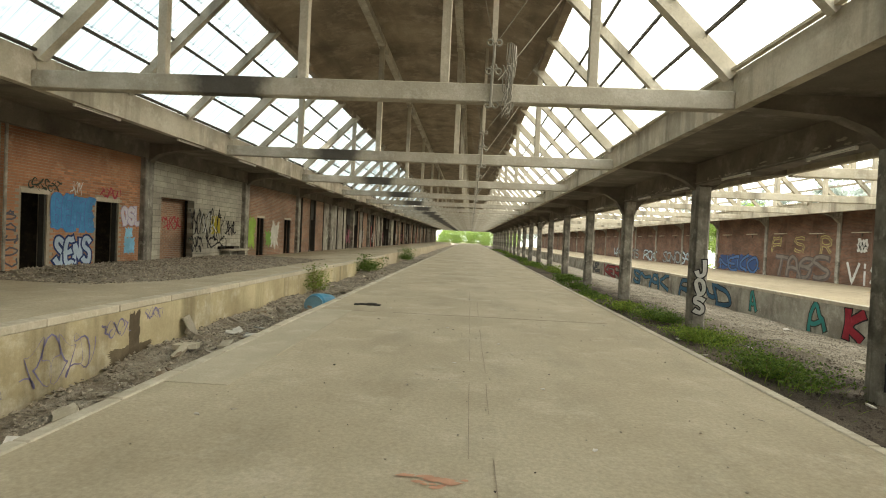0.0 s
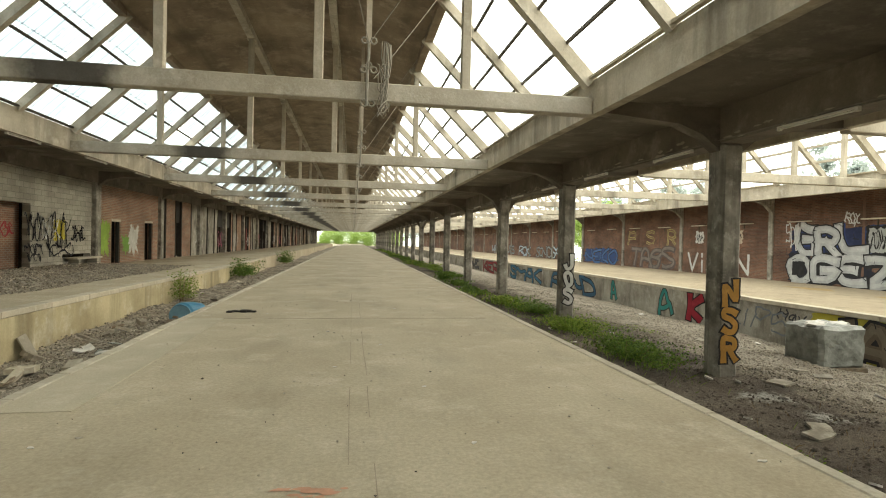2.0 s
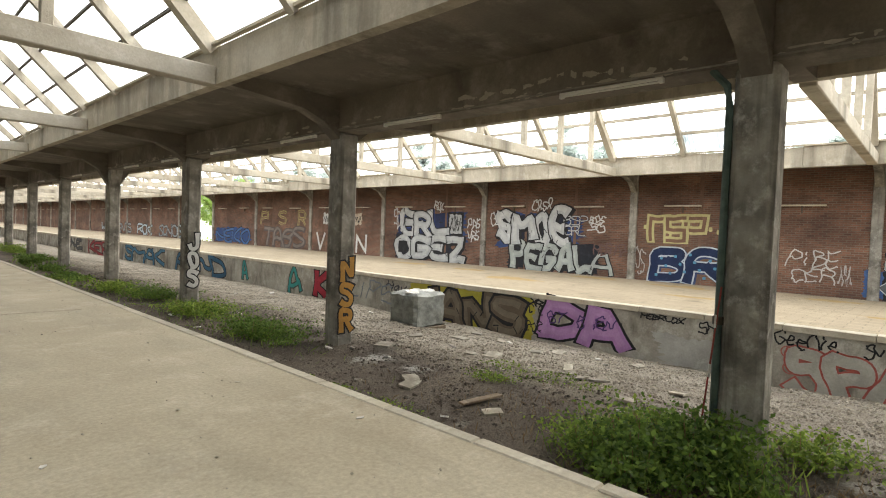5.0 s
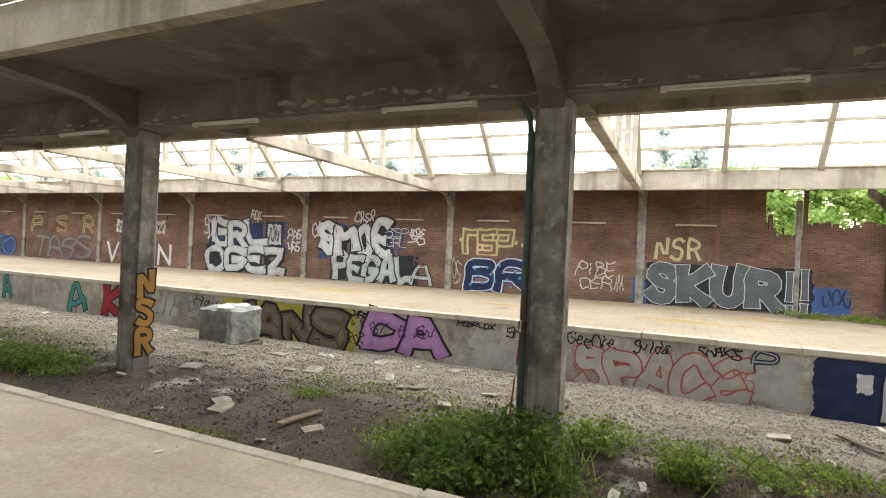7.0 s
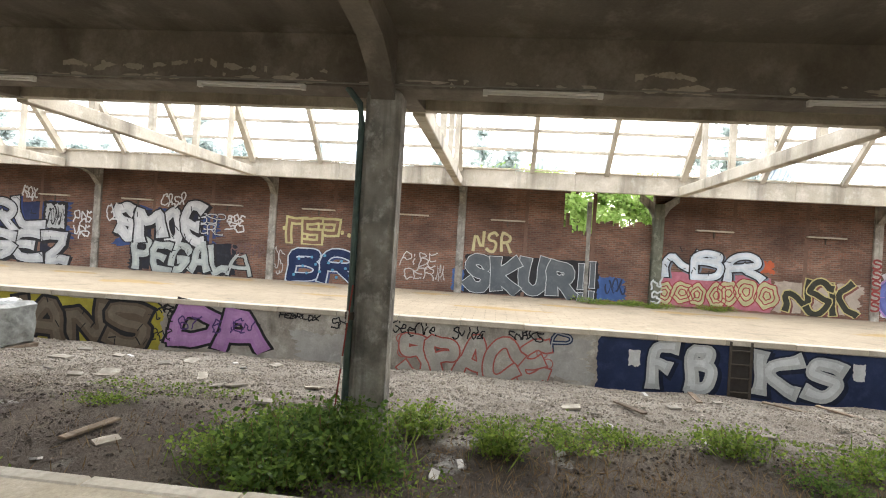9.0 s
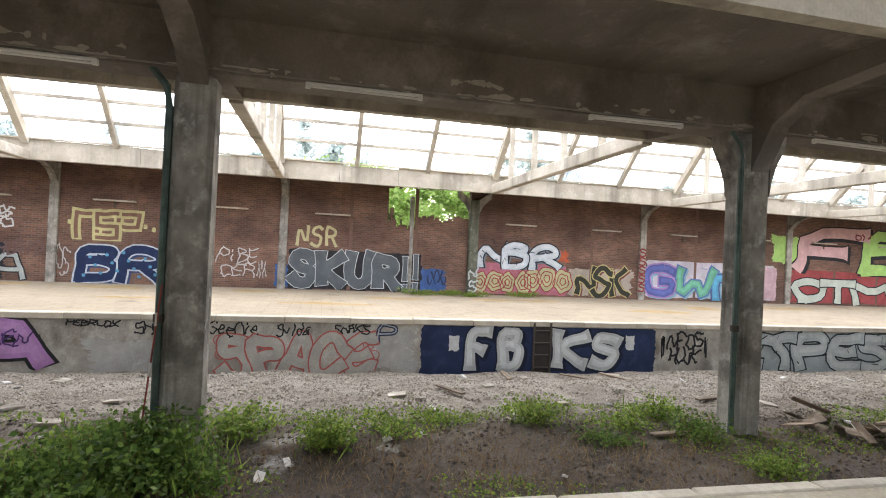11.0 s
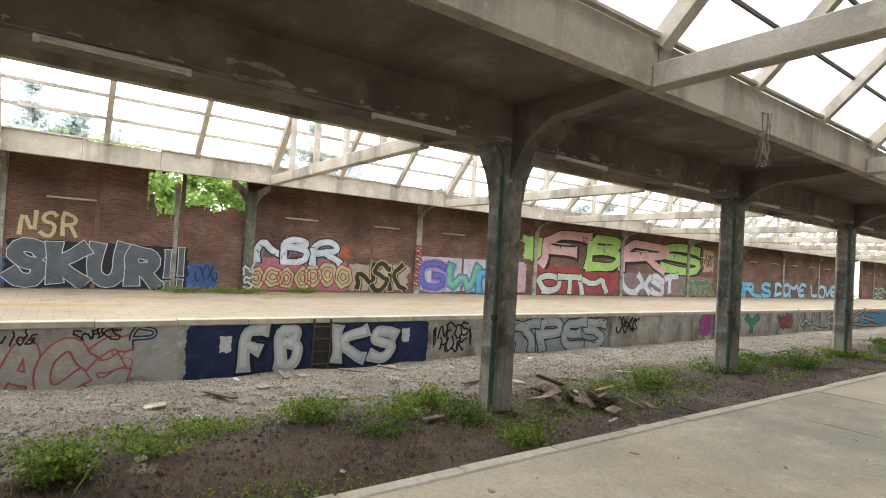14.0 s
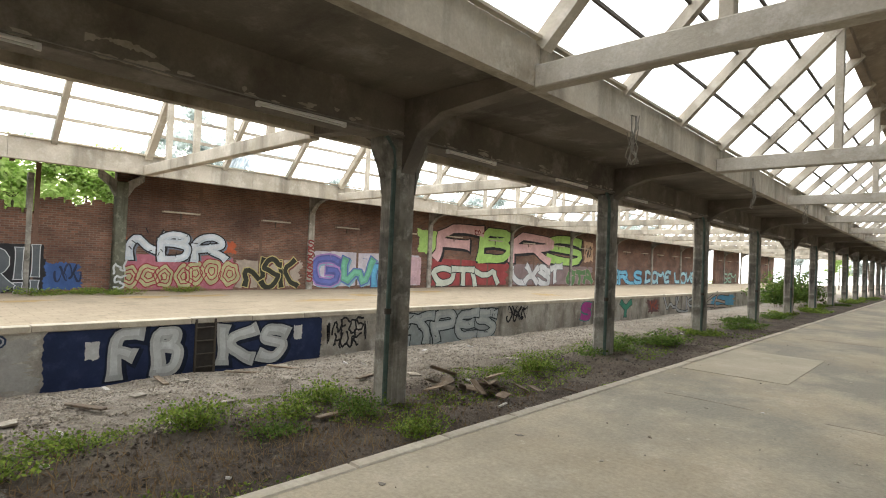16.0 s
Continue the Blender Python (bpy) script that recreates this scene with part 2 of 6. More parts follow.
LEAF = leaf_material("weed_leaf", (0.09, 0.155, 0.025), (0.29, 0.38, 0.07))
LEAF_DARK = leaf_material("bramble_leaf", (0.05, 0.10, 0.02), (0.18, 0.27, 0.052))
LEAF_TREE = leaf_material("tree_leaf", (0.28, 0.43, 0.10), (0.52, 0.64, 0.24))
# Far crowns: washed-out glare is mixed into this pale bluish leaf colour.
LEAF_GLARE = leaf_material("glare_paled_leaf", (0.40, 0.46, 0.44), (0.56, 0.61, 0.59))
DRY = leaf_material("dry_stalk", (0.16, 0.10, 0.05), (0.26, 0.19, 0.10))


def glazing():
    m, t, b = nodes_of("clouded_corrugated_sheet", 0.3)
    c = mix(t, ramp(t, noise_of(t, 1.2, (1, 1, 1)), 0.30, 0.44), (0.12, 0.20, 0.29), (0.56, 0.61, 0.64))
    c = mix(t, ramp(t, noise_of(t, 1.0, (0.25, 13, 0.25), 3), 0.36, 0.58, (0.15, 0.15, 0.15), (1, 1, 1)), (0.16, 0.21, 0.26), c)
    tl = t.nodes.new("ShaderNodeBsdfTranslucent")
    tp = t.nodes.new("ShaderNodeBsdfTransparent")
    t.links.new(c, tl.inputs[0])
    t.links.new(c, tp.inputs[0])
    m1, m2 = t.nodes.new("ShaderNodeMixShader"), t.nodes.new("ShaderNodeMixShader")
    m1.inputs[0].default_value, m2.inputs[0].default_value = 0.62, 0.10
    t.links.new(tl.outputs[0], m1.inputs[1])
    t.links.new(tp.outputs[0], m1.inputs[2])
    t.links.new(m1.outputs[0], m2.inputs[1])
    t.links.new(b.outputs[0], m2.inputs[2])
    b.inputs["Base Color"].default_value = (0.7, 0.75, 0.78, 1)
    t.links.new(m2.outputs[0], t.nodes["Material Output"].inputs[0])
    return m


GLAZING = glazing()


def sooty(name):
    """Pale concrete with one burnt patch that follows the beam."""
    m, t, b = nodes_of(name, 0.92)
    c = mix(t, ramp(t, noise_of(t, 0.9), 0.35, 0.68), (0.33, 0.295, 0.235), (0.47, 0.43, 0.36))
    c = mix(t, ramp(t, noise_of(t, 2.5, rough=0.75), 0.5, 0.75), c, (0.56, 0.53, 0.47))
    co, sp = t.nodes.new("ShaderNodeTexCoord"), t.nodes.new("ShaderNodeSeparateXYZ")
    t.links.new(co.outputs["Object"], sp.inputs[0])
    d = t.nodes.new("ShaderNodeMath")
    d.operation = "ADD"
    d.inputs[1].default_value = 2.75
    t.links.new(sp.outputs[0], d.inputs[0])
    a = t.nodes.new("ShaderNodeMath")
    a.operation = "ABSOLUTE"
    t.links.new(d.outputs[0], a.inputs[0])
    e = t.nodes.new("ShaderNodeMath")
    e.operation = "SUBTRACT"
    t.links.new(a.outputs[0], e.inputs[0])
    t.links.new(noise_of(t, 1.6), e.inputs[1])
    c = mix(t, ramp(t, e.outputs[0], -0.1, 0.45, (0.9, 0.9, 0.9), (0, 0, 0)), c, (0.06, 0.055, 0.05))
    g = noise_of(t, 24, detail=8)
    c = mix(t, 0.3, c, ramp(t, g, 0.25, 0.75, (0.35, 0.35, 0.35), (0.72, 0.72, 0.72)), "OVERLAY")
    t.links.new(c, b.inputs["Base Color"])
    bump(t, b, g, 0.3)
    return m


SOOTY = sooty("burnt_tie_concrete")

# ---- mesh tools ----
def add_box(bm, a, b, bevel=0.0):
    r = bmesh.ops.create_cube(bm, size=1)
    for v in r["verts"]:
        v.co = Vector([(a[i] + b[i]) / 2 + v.co[i] * (b[i] - a[i]) for i in range(3)])
    if bevel:
        es = list({e for v in r["verts"] for e in v.link_edges})
        bmesh.ops.bevel(bm, geom=es, offset=bevel, segments=1, affect="EDGES")
    return bm


def add_beam(bm, p, q, w, h, up=(0, 0, 1)):
    """A squared timber or beam from p to q."""
    p, q = Vector(p), Vector(q)
    d = (q - p).normalized()
    s = d.cross(Vector(up))
    s = s.normalized() if s.length > 1e-4 else Vector((1, 0, 0))
    u = s.cross(d)
    vs = [bm.verts.new(o + s * i * w / 2 + u * j * h / 2) for o in (p, q) for i, j in ((-1, -1), (1, -1), (1, 1), (-1, 1))]
    for f in ((3, 2, 1, 0), (4, 5, 6, 7), (0, 1, 5, 4), (1, 2, 6, 5), (2, 3, 7, 6), (3, 0, 4, 7)):
        bm.faces.new([vs[i] for i in f])
    return bm


def add_prism(bm, outline, a, b, axis="y"):
    """Extrude a closed outline of (u, v) along an axis from a to b."""
    def at(u, v, w):
        return {"y": (u, w, v), "x": (w, u, v), "z": (u, v, w)}[axis]
    v0 = [bm.verts.new(at(u, v, a)) for u, v in outline]
    v1 = [bm.verts.new(at(u, v, b)) for u, v in outline]
    n = len(outline)
    bm.faces.new(v0)
    bm.faces.new(v1[::-1])
    for i in range(n):
        bm.faces.new((v0[i], v1[i], v1[(i + 1) % n], v0[(i + 1) % n]))
    bmesh.ops.recalc_face_normals(bm, faces=bm.faces[:])
    return bm


def add_tube(bm, pts, r, sides=6):
    rings = []
    for i, p in enumerate(pts):
        p = Vector(p)
        d = (Vector(pts[min(i + 1, len(pts) - 1)]) - Vector(pts[max(i - 1, 0)])).normalized()
        s = d.cross(Vector((0.31, 0.12, 0.94)))
        s = s.normalized() if s.length > 1e-4 else Vector((1, 0, 0))
        u = s.cross(d)
        rr = r[i] if isinstance(r, (list, tuple)) else r
        rings.append([bm.verts.new(p + (s * math.cos(k * math.tau / sides) + u * math.sin(k * math.tau / sides)) * rr) for k in range(sides)])
    for a, b in zip(rings, rings[1:]):
        for k in range(sides):
            bm.faces.new((a[k], a[(k + 1) % sides], b[(k + 1) % sides], b[k]))
    bm.faces.new(rings[0][::-1])
    bm.faces.new(rings[-1])
    return bm


def mesh_of(name, bm, material):
    me = bpy.data.meshes.new(name)
    bm.to_mesh(me)
    bm.free()
    me.materials.append(material)
    return me


def part(name, bm, material, parent=None, label=""):
    ob = new(name, bm if isinstance(bm, bpy.types.Mesh) else mesh_of(name, bm, material))
    ob.parent = parent
    return tagged(ob, label)


def thing(name, label, category, group="", kind="", at=(0, 0, 0)):
    ob = new(name)
    ob.empty_display_size = 0.1
    ob.location = at
    return tagged(ob, label, category, group, kind)


def setting(name, bm, material, label):
    return tagged(part(name, bm, material), label, "", "", "structure")


B = bmesh.new

# ---- ground ----
def steps(pairs):
    out = []
    for a, b, d in pairs:
        n = max(1, round((b - a) / d))
        out += [a + (b - a) * i / n for i in range(n)]
    return out + [pairs[-1][1]]


def ground_z(x, y):
    n = noise.noise((x * 0.5, y * 0.5, 0)) * 0.10 + noise.noise((x * 1.7, y * 1.7, 3)) * 0.05
    if x > 0:
        base = -1.12 if x < 5 else (-1.04 if x < 8 else -1.04 - (x - 8) / 5.7 * 0.50)
        return base + n
    if x > -6.3:
        heap = 0.30 * max(0, noise.noise((x * 0.4, y * 0.23, 9)) + 0.15)
        return -1.05 + heap + n + 0.38 * min(1, max(0, (y - 6) / 6))
    return -1.25 + n * 0.4


gx = steps([(-400, -40, 60), (-40, -13, 9), (-13, -6.3, 2.2), (-6.3, -3.2, 0.25), (-3.2, 3.2, 2.1), (3.2, 13.8, 0.3), (13.8, 40, 6), (40, 400, 60)])
gy = steps([(-500, YA, 60), (YA, -30, 3), (-30, 40, 0.4), (40, YB, 3), (YB, 600, 60)])
verts = [(x, y, ground_z(x, y)) for y in gy for x in gx]
nx = len(gx)
faces = [(j * nx + i, j * nx + i + 1, (j + 1) * nx + i + 1, (j + 1) * nx + i) for j in range(len(gy) - 1) for i in range(nx - 1)]
me = bpy.data.meshes.new("ground")
me.from_pydata(verts, [], faces)
me.materials.append(SOIL)
tagged(new("ground", me), "dark gravelly soil of the track beds", "ground", kind="structure")

# ---- platforms ----
setting("platform_deck", add_box(B(), (DL + 0.02, YA, -1.5), (DR - 0.02, YB + 30, -0.004)), DECK, "long bare worn concrete deck between two track beds")
bm = B()
add_box(bm, (XWL - 0.3, YA, -1.5), (PL - 0.03, 37.0, ZPL - 0.004))
add_box(bm, (XWL - 0.3, 37.0, -1.5), (PL - 0.25, YB, ZPL - 0.004))
setting("platform_west", bm, DECK, "grey concrete side platform below the brick rooms")
setting("platform_wall_west", add_box(B(), (PL - 0.25, YA, -1.5), (PL, 37.0, ZPL - 0.12)), PLASTER_YELLOW, "stained yellowish rendered platform face")
setting("platform_east", add_box(B(), (PR + 0.2, YA, -1.6), (XW + 0.1, YB, ZPR - 0.004)), PAVING, "sunlit cream paved side platform")
setting("platform_wall_east", add_box(B(), (PR, YA, -1.9), (PR + 0.2, YB, ZPR - 0.13)), PLASTER_GREY, "stained grey rendered platform face with graffiti")
bm = B()
for sx, y0, w, l in ((DL + 0.16, 5.1, 0.64, 5.6),):
    add_box(bm, (sx, y0, -0.01), (sx + w, y0 + l, 0.004))
add_box(bm, (1.65, -11.9, -0.01), (3.1, -8.85, 0.004))
setting("deck_patch", bm, worn("patch_concrete", (0.495, 0.44, 0.335), (0.40, 0.355, 0.265), (0.53, 0.475, 0.375), 0.7, relief=0.15, grain=45, fine=0.4), "paler repair patch in the deck")
bm = B()
for y in (10.7, 23.0, 36.0, -6.9, -15.5):
    pts = [(DL + 0.3 + i * 0.33, y + noise.noise((i * 0.4, y, 0)) * 0.06, 0.001) for i in range(int((DR - DL - 0.6) / 0.33))]
    for p, q in zip(pts, pts[1:]):
        if noise.noise((p[0] * 1.3, y, 4)) > -0.25:
            add_beam(bm, p, q, 0.009, 0.003)
for x0 in (-0.12, 0.06):
    pts = [(x0 + noise.noise((x0, j * 0.3, 1)) * 0.02, 2.2 + j * 0.5, 0.001) for j in range(70)]
    for p, q in zip(pts, pts[1:]):
        if noise.noise((x0 * 9, p[1] * 0.9, 2)) > -0.1:
            add_beam(bm, p, q, 0.006, 0.003)
setting("deck_crack", bm, MORTAR, "thin dark cracks and joints in the deck")
bm = B()
for j in range(26):
    cx, cy, r = -0.33 + rnd.gauss(0, 0.10), 3.32 + rnd.gauss(0, 0.045), rnd.uniform(0.012, 0.055)
    bm.faces.new([bm.verts.new((cx + r * 1.5 * math.cos(k * math.tau / 9) * rnd.uniform(0.5, 1.2), cy + r * 0.7 * math.sin(k * math.tau / 9) * rnd.uniform(0.5, 1.2), 0.002 + j * 0.00008)) for k in range(9)])
setting("paint_mark", bm, plain("washed_red_paint", (0.56, 0.31, 0.21), 0.9), "washed-out red paint mark on the deck")


def coping_run(name, x0, x1, z, ya, yb, length, near, parent_label, thick=0.12, skip=()):
    """Edge stones: single pieces where the camera is near, one joined run beyond."""
    owner = thing(name, parent_label, "coping", kind="structure")
    me = mesh_of("coping_stone", add_box(B(), (x0, 0.006, -thick), (x1, length - 0.006, 0), 0.012), COPING)
    far = B()
    y = ya
    while y < yb:
        if not any(a < y < b for a, b in skip):
            if near[0] < y < near[1]:
                o = part("coping_stone", me, None, owner)
                o.location = (rnd.uniform(-0.006, 0.006), y, z + rnd.uniform(-0.006, 0.004))
            else:
                add_box(far, (x0, y + 0.01, z - thick), (x1, y + length - 0.01, z))
        y += length
    tagged(part("coping_run", far, COPING, owner), kind="stuff")


coping_run("coping_deck_east", DR - 0.13, DR, 0.012, YA, YB, 1.0, (-30, 45), "pale concrete edge stones along the deck")
coping_run("coping_deck_west", DL, DL + 0.14, 0.012, YA, YB, 1.0, (0, 60), "pale concrete edge stones along the deck")
coping_run("coping_west", PL - 0.28, PL + 0.02, ZPL + 0.004, YA, 37, 1.6, (0, 37), "chipped pale edge stones of the side platform", skip=((26.5, 27.8),))
coping_run("coping_east", PR - 0.03, PR + 0.3, ZPR + 0.004, YA, YB, 1.6, (-60, 70), "pale edge stones of the paved platform", 0.14)

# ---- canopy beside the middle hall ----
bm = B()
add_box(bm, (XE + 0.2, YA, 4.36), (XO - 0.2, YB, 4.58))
setting("ceiling_canopy_east", bm, SOFFIT, "flat concrete canopy slab over the columns, coloured with underside shade")
bm = B()
for k in KS[:-1]:
    y = Y0 + k * S
    dz = rnd.uniform(-0.015, 0.015)
    add_box(bm, (XE, y + 0.006, ZE0 + dz), (XE + 0.2, y + S - 0.006, ZE1 + dz))
setting("eave_beam_inner", bm, CONCRETE, "pale weathered concrete eave beam")
bm = B()
for k in KS[:-1]:
    y = Y0 + k * S
    add_box(bm, (XO - 0.2, y + 0.006, 4.12), (XO, y + S - 0.006, ZE1))
setting("eave_beam_outer", bm, CONCRETE, "pale weathered concrete eave beam")
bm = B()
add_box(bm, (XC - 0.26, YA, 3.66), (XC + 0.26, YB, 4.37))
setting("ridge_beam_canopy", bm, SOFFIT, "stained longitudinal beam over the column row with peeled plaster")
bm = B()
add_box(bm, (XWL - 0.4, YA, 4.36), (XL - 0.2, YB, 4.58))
setting("ceiling_canopy_west", bm, SOFFIT, "flat concrete canopy slab over the rooms, coloured with underside shade")
bm = B()
for k in KS[:-1]:
    y = Y0 + k * S
    add_box(bm, (XL - 0.2, y + 0.006, ZE0), (XL, y + S - 0.006, ZE1))
setting("eave_beam_west", bm, CONCRETE, "pale weathered concrete eave beam")
setting("wall_beam_west", add_box(B(), (XWL - 0.02, YA, 3.85), (XWL + 0.22, YB, 4.37)), SOFFIT, "dark beam along the top of the rooms")
bm = B()
y = YA
while y < YB:
    l = rnd.uniform(2.2, 4.5)
    add_box(bm, (XR - rnd.uniform(0, 0.015), y + 0.01, ZE0), (XR + 0.22, min(y + l, YB), ZE1 + rnd.uniform(-0.04, 0.02)))
    y += l
setting("eave_beam_east", bm, CONCRETE, "chipped pale concrete eave beam before the brick wall")
setting("ceiling_canopy_wall", add_box(B(), (XR + 0.22, YA, 4.36), (XW + 0.34, YB, 4.56)), SOFFIT, "narrow canopy slab along the brick wall, coloured with underside shade")
# Unseen roof, added so that no sky light falls into the rooms.
setting("ceiling_rooms", add_box(B(), (XWL - 4.2, YA, 4.37), (XWL - 0.4, YB, 4.57)), SOFFIT, "unseen flat roof added to keep skylight out of the rooms")

# peeled plaster along the canopy beam
bm = B()
for i in range(260):
    y, z = rnd.uniform(-28, 28), 3.70 + abs(rnd.gauss(0, 0.06))
    n = rnd.randint(7, 11)
    w, h = rnd.uniform(0.02, 0.2), rnd.uniform(0.008, 0.045)
    vs = [bm.verts.new((XC - 0.264 - i * 0.00003, y + w * math.cos(k * math.tau / n) * rnd.uniform(0.5, 1.2), z + h * math.sin(k * math.tau / n) * rnd.uniform(0.4, 1.3))) for k in range(n)]
    bm.faces.new(vs)
for ya, yb, zc, hump in ((6.4, 3.3, 3.86, 4.3), (-1.4, -2.3, 3.84, -1.9)):
    prev = None
    for k in range(161):
        y = ya + (yb - ya) * k / 160
        z = zc + 0.09 * math.exp(-((y - hump) / 0.4) ** 2) + 0.05 * noise.noise((y * 3, 1, 0)) + 0.02 * noise.noise((y * 11, 1, 0))
        w = max(0.002, 0.032 + 0.06 * noise.noise((y * 4.3, 7, 0)) + 0.035 * noise.noise((y * 15, 2, 0)) + 0.02 * noise.noise((y * 37, 2, 0)))
        pair = (bm.verts.new((XC - 0.274, y, z - w)), bm.verts.new((XC - 0.274, y, z + w * 0.8)))
        if prev and noise.noise((y * 5.1, zc, 9)) > -0.12:
            bm.faces.new((prev[0], prev[1], pair[1], pair[0]))
        prev = pair
tagged(part("plaster_flakes", bm, COPING), "pale flaking plaster on the canopy beam", "plaster", kind="stuff")

# ---- columns ----
def column(flared, piped):
    c = thing("concrete_column", "tall square grey concrete column with chamfered edges", "column", "column row")
    part("shaft", add_box(B(), (-0.245, -0.245, -1.6), (0.245, 0.245, 3.68), 0.075), COLUMN, c)
    for s in (-1, 1) if flared else ():
        part("haunch", add_prism(B(), [(s * 0.235, 2.7), (s * 0.27, 2.95), (s * 0.36, 3.2), (s * 0.47, 3.4), (s * 0.52, 3.52), (s * 0.52, 3.665), (s * 0.235, 3.665)], -0.21, 0.21, "x"), COLUMN, c)
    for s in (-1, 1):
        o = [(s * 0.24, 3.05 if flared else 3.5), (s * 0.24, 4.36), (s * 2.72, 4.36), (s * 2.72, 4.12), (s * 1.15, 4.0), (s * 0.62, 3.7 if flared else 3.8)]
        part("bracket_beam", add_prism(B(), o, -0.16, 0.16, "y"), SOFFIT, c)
    if piped:
        pipe = part("drainpipe", add_tube(B(), [(-0.19, 0.285, -1.3), (-0.19, 0.285, 3.2), (-0.19, 0.32, 3.45), (-0.19, 0.5, 3.66)], 0.045, 8), PIPE_GREEN, c, "old drainpipe with flaking green paint")
        part("pipe_collar", add_tube(B(), [(-0.19, 0.285, 0.55), (-0.19, 0.285, 0.65)], 0.065, 8), STEEL, pipe)
    return c


made = {}
for k in KS:
    sort = (k % 4 == 2, k < 0)
    at = pose(XC, Y0 + k * S, 0, 0, 0, rnd.uniform(-0.4, 0.4))
    if sort in made:
        copy_thing(made[sort], at)
    else:
        made[sort] = column(*sort)
        made[sort].matrix_world = at

# ---- roof trusses ----
def truss(half, burnt, name, label, group):
    t = thing(name, label, "roof truss", group)
    part("tie_beam", add_box(B(), (-half, -0.13, ZT0), (half, 0.13, ZT1), 0.02), SOOTY if burnt else CONCRETE, t)
    for x in ((-4.03, -1.33, 1.33, 4.03) if burnt else (-3.3, -1.1, 1.1, 3.3)):
        top = (7.3 if abs(x) > 2 else 8.0) if burnt else (6.65 if abs(x) > 2 else 7.3)
        part("post", add_box(B(), (x - 0.085, -0.085, ZT1 - 0.02), (x + 0.085, 0.085, top), 0.012), CONCRETE, t)
    for s in (-1, 1):
        part("rafter", add_beam(B(), (s * (half - 0.02), 0, ZE1 - 0.05), (s * (half - 2.68), 0, 7.38), 0.22, 0.26), CONCRETE, t)
    if burnt:
        for s in (-1, 1):
            part("purlin_pad", add_box(B(), (s * 1.33 - 0.13, -0.13, 7.9), (s * 1.33 + 0.13, 0.13, 8.05)), CONCRETE, t)
    else:
        part("top_beam", add_box(B(), (-half + 2.6, -0.1, 7.25), (half - 2.6, 0.1, 7.45)), CONCRETE, t)
    return t


CM, HM = (XE + XL) / 2, (XE - XL) / 2
CS, HS = (XO + XR) / 2, (XR - XO) / 2
tm = truss(HM, True, "roof_truss", "pale concrete roof truss with a burnt patch on its tie", "middle hall trusses")
tm.location = (CM, Y0, 0)
ts = truss(HS, False, "roof_truss", "bare pale concrete roof truss without glazing", "side hall trusses")
ts.location = (CS, Y0, 0)
for k in KS:
    if k:
        copy_thing(tm, pose(CM, Y0 + k * S, 0))
        copy_thing(ts, pose(CS, Y0 + k * S, 0))


# ---- vaulted middle roof ----
def vault_z(u):
    return 7.42 + 0.80 * (1 - (u / 4.05) ** 2)


us = [-4.15 + 8.3 * i / 16 for i in range(17)]
outline = [(CM + u, vault_z(u)) for u in us] + [(CM + u, vault_z(u) + 0.15) for u in reversed(us)]
setting("ceiling_vault", add_prism(B(), outline, YA, YB), VAULT, "dark shallow concrete vault over the deck")
bm = B()
for u, z in ((-1.33, 7.98), (1.33, 7.98)):
    add_box(bm, (CM + u - 0.11, YA, z - 0.06), (CM + u + 0.11, YB, z + 0.24))
setting("trim_vault_purlin", bm, CONCRETE, "long concrete ribs under the vault")
bm = B()
for s in (-1, 1):
    add_box(bm, (CM + s * 4.05 - 0.11, YA, 7.26), (CM + s * 4.05 + 0.11, YB, 7.5))
    add_box(bm, (CS + s * (HS - 2.6) - 0.1, YA, 7.22), (CS + s * (HS - 2.6) + 0.1, YB, 7.42))
setting("trim_top_beam", bm, VAULT, "edge beams at the top of the roof slopes")

# ---- sloping skylight frames, one thing a bay ----
def slope(cx, half, s, panes, label):
    """Rafters and bars of one bay of a slope; s is the side, panes where sheets still lie."""
    t = thing("skylight_frame", label, "skylight", "skylight frames")
    lo, hi = Vector((s * half, 0, ZE1)), Vector((s * (half - 2.62), 0, 7.38))
    out = Vector((s * 0.7, 0, 0.7))
    for j in (1, 2):
        y = j * S / 3
        part("rafter", add_beam(B(), lo + Vector((0, y, -0.02)), hi + Vector((0, y, 0)), 0.16, 0.2), CONCRETE, t)
    for f in (0.235, 0.46, 0.69):
        p = lo.lerp(hi, f) + out * 0.08
        part("glazing_bar", add_beam(B(), p + Vector((0, 0.1, 0)), p + Vector((0, S - 0.1, 0)), 0.05 if cx < 5 else 0.09, 0.06 if cx < 5 else 0.10), STEEL if cx < 5 else CONCRETE, t)
    part("sill_bar", add_beam(B(), lo + Vector((-s * 0.05, 0.1, 0.03)), lo + Vector((-s * 0.05, S - 0.1, 0.03)), 0.1, 0.05), COPING if s > 0 else STEEL, t)
    for (j, r), me in panes.items():
        o = part("pane", me, None, t)
        p = lo.lerp(hi, r / 4) + out * 0.16
        o.location = p + Vector((0, j * S / 3 + 0.05, 0))
    return t


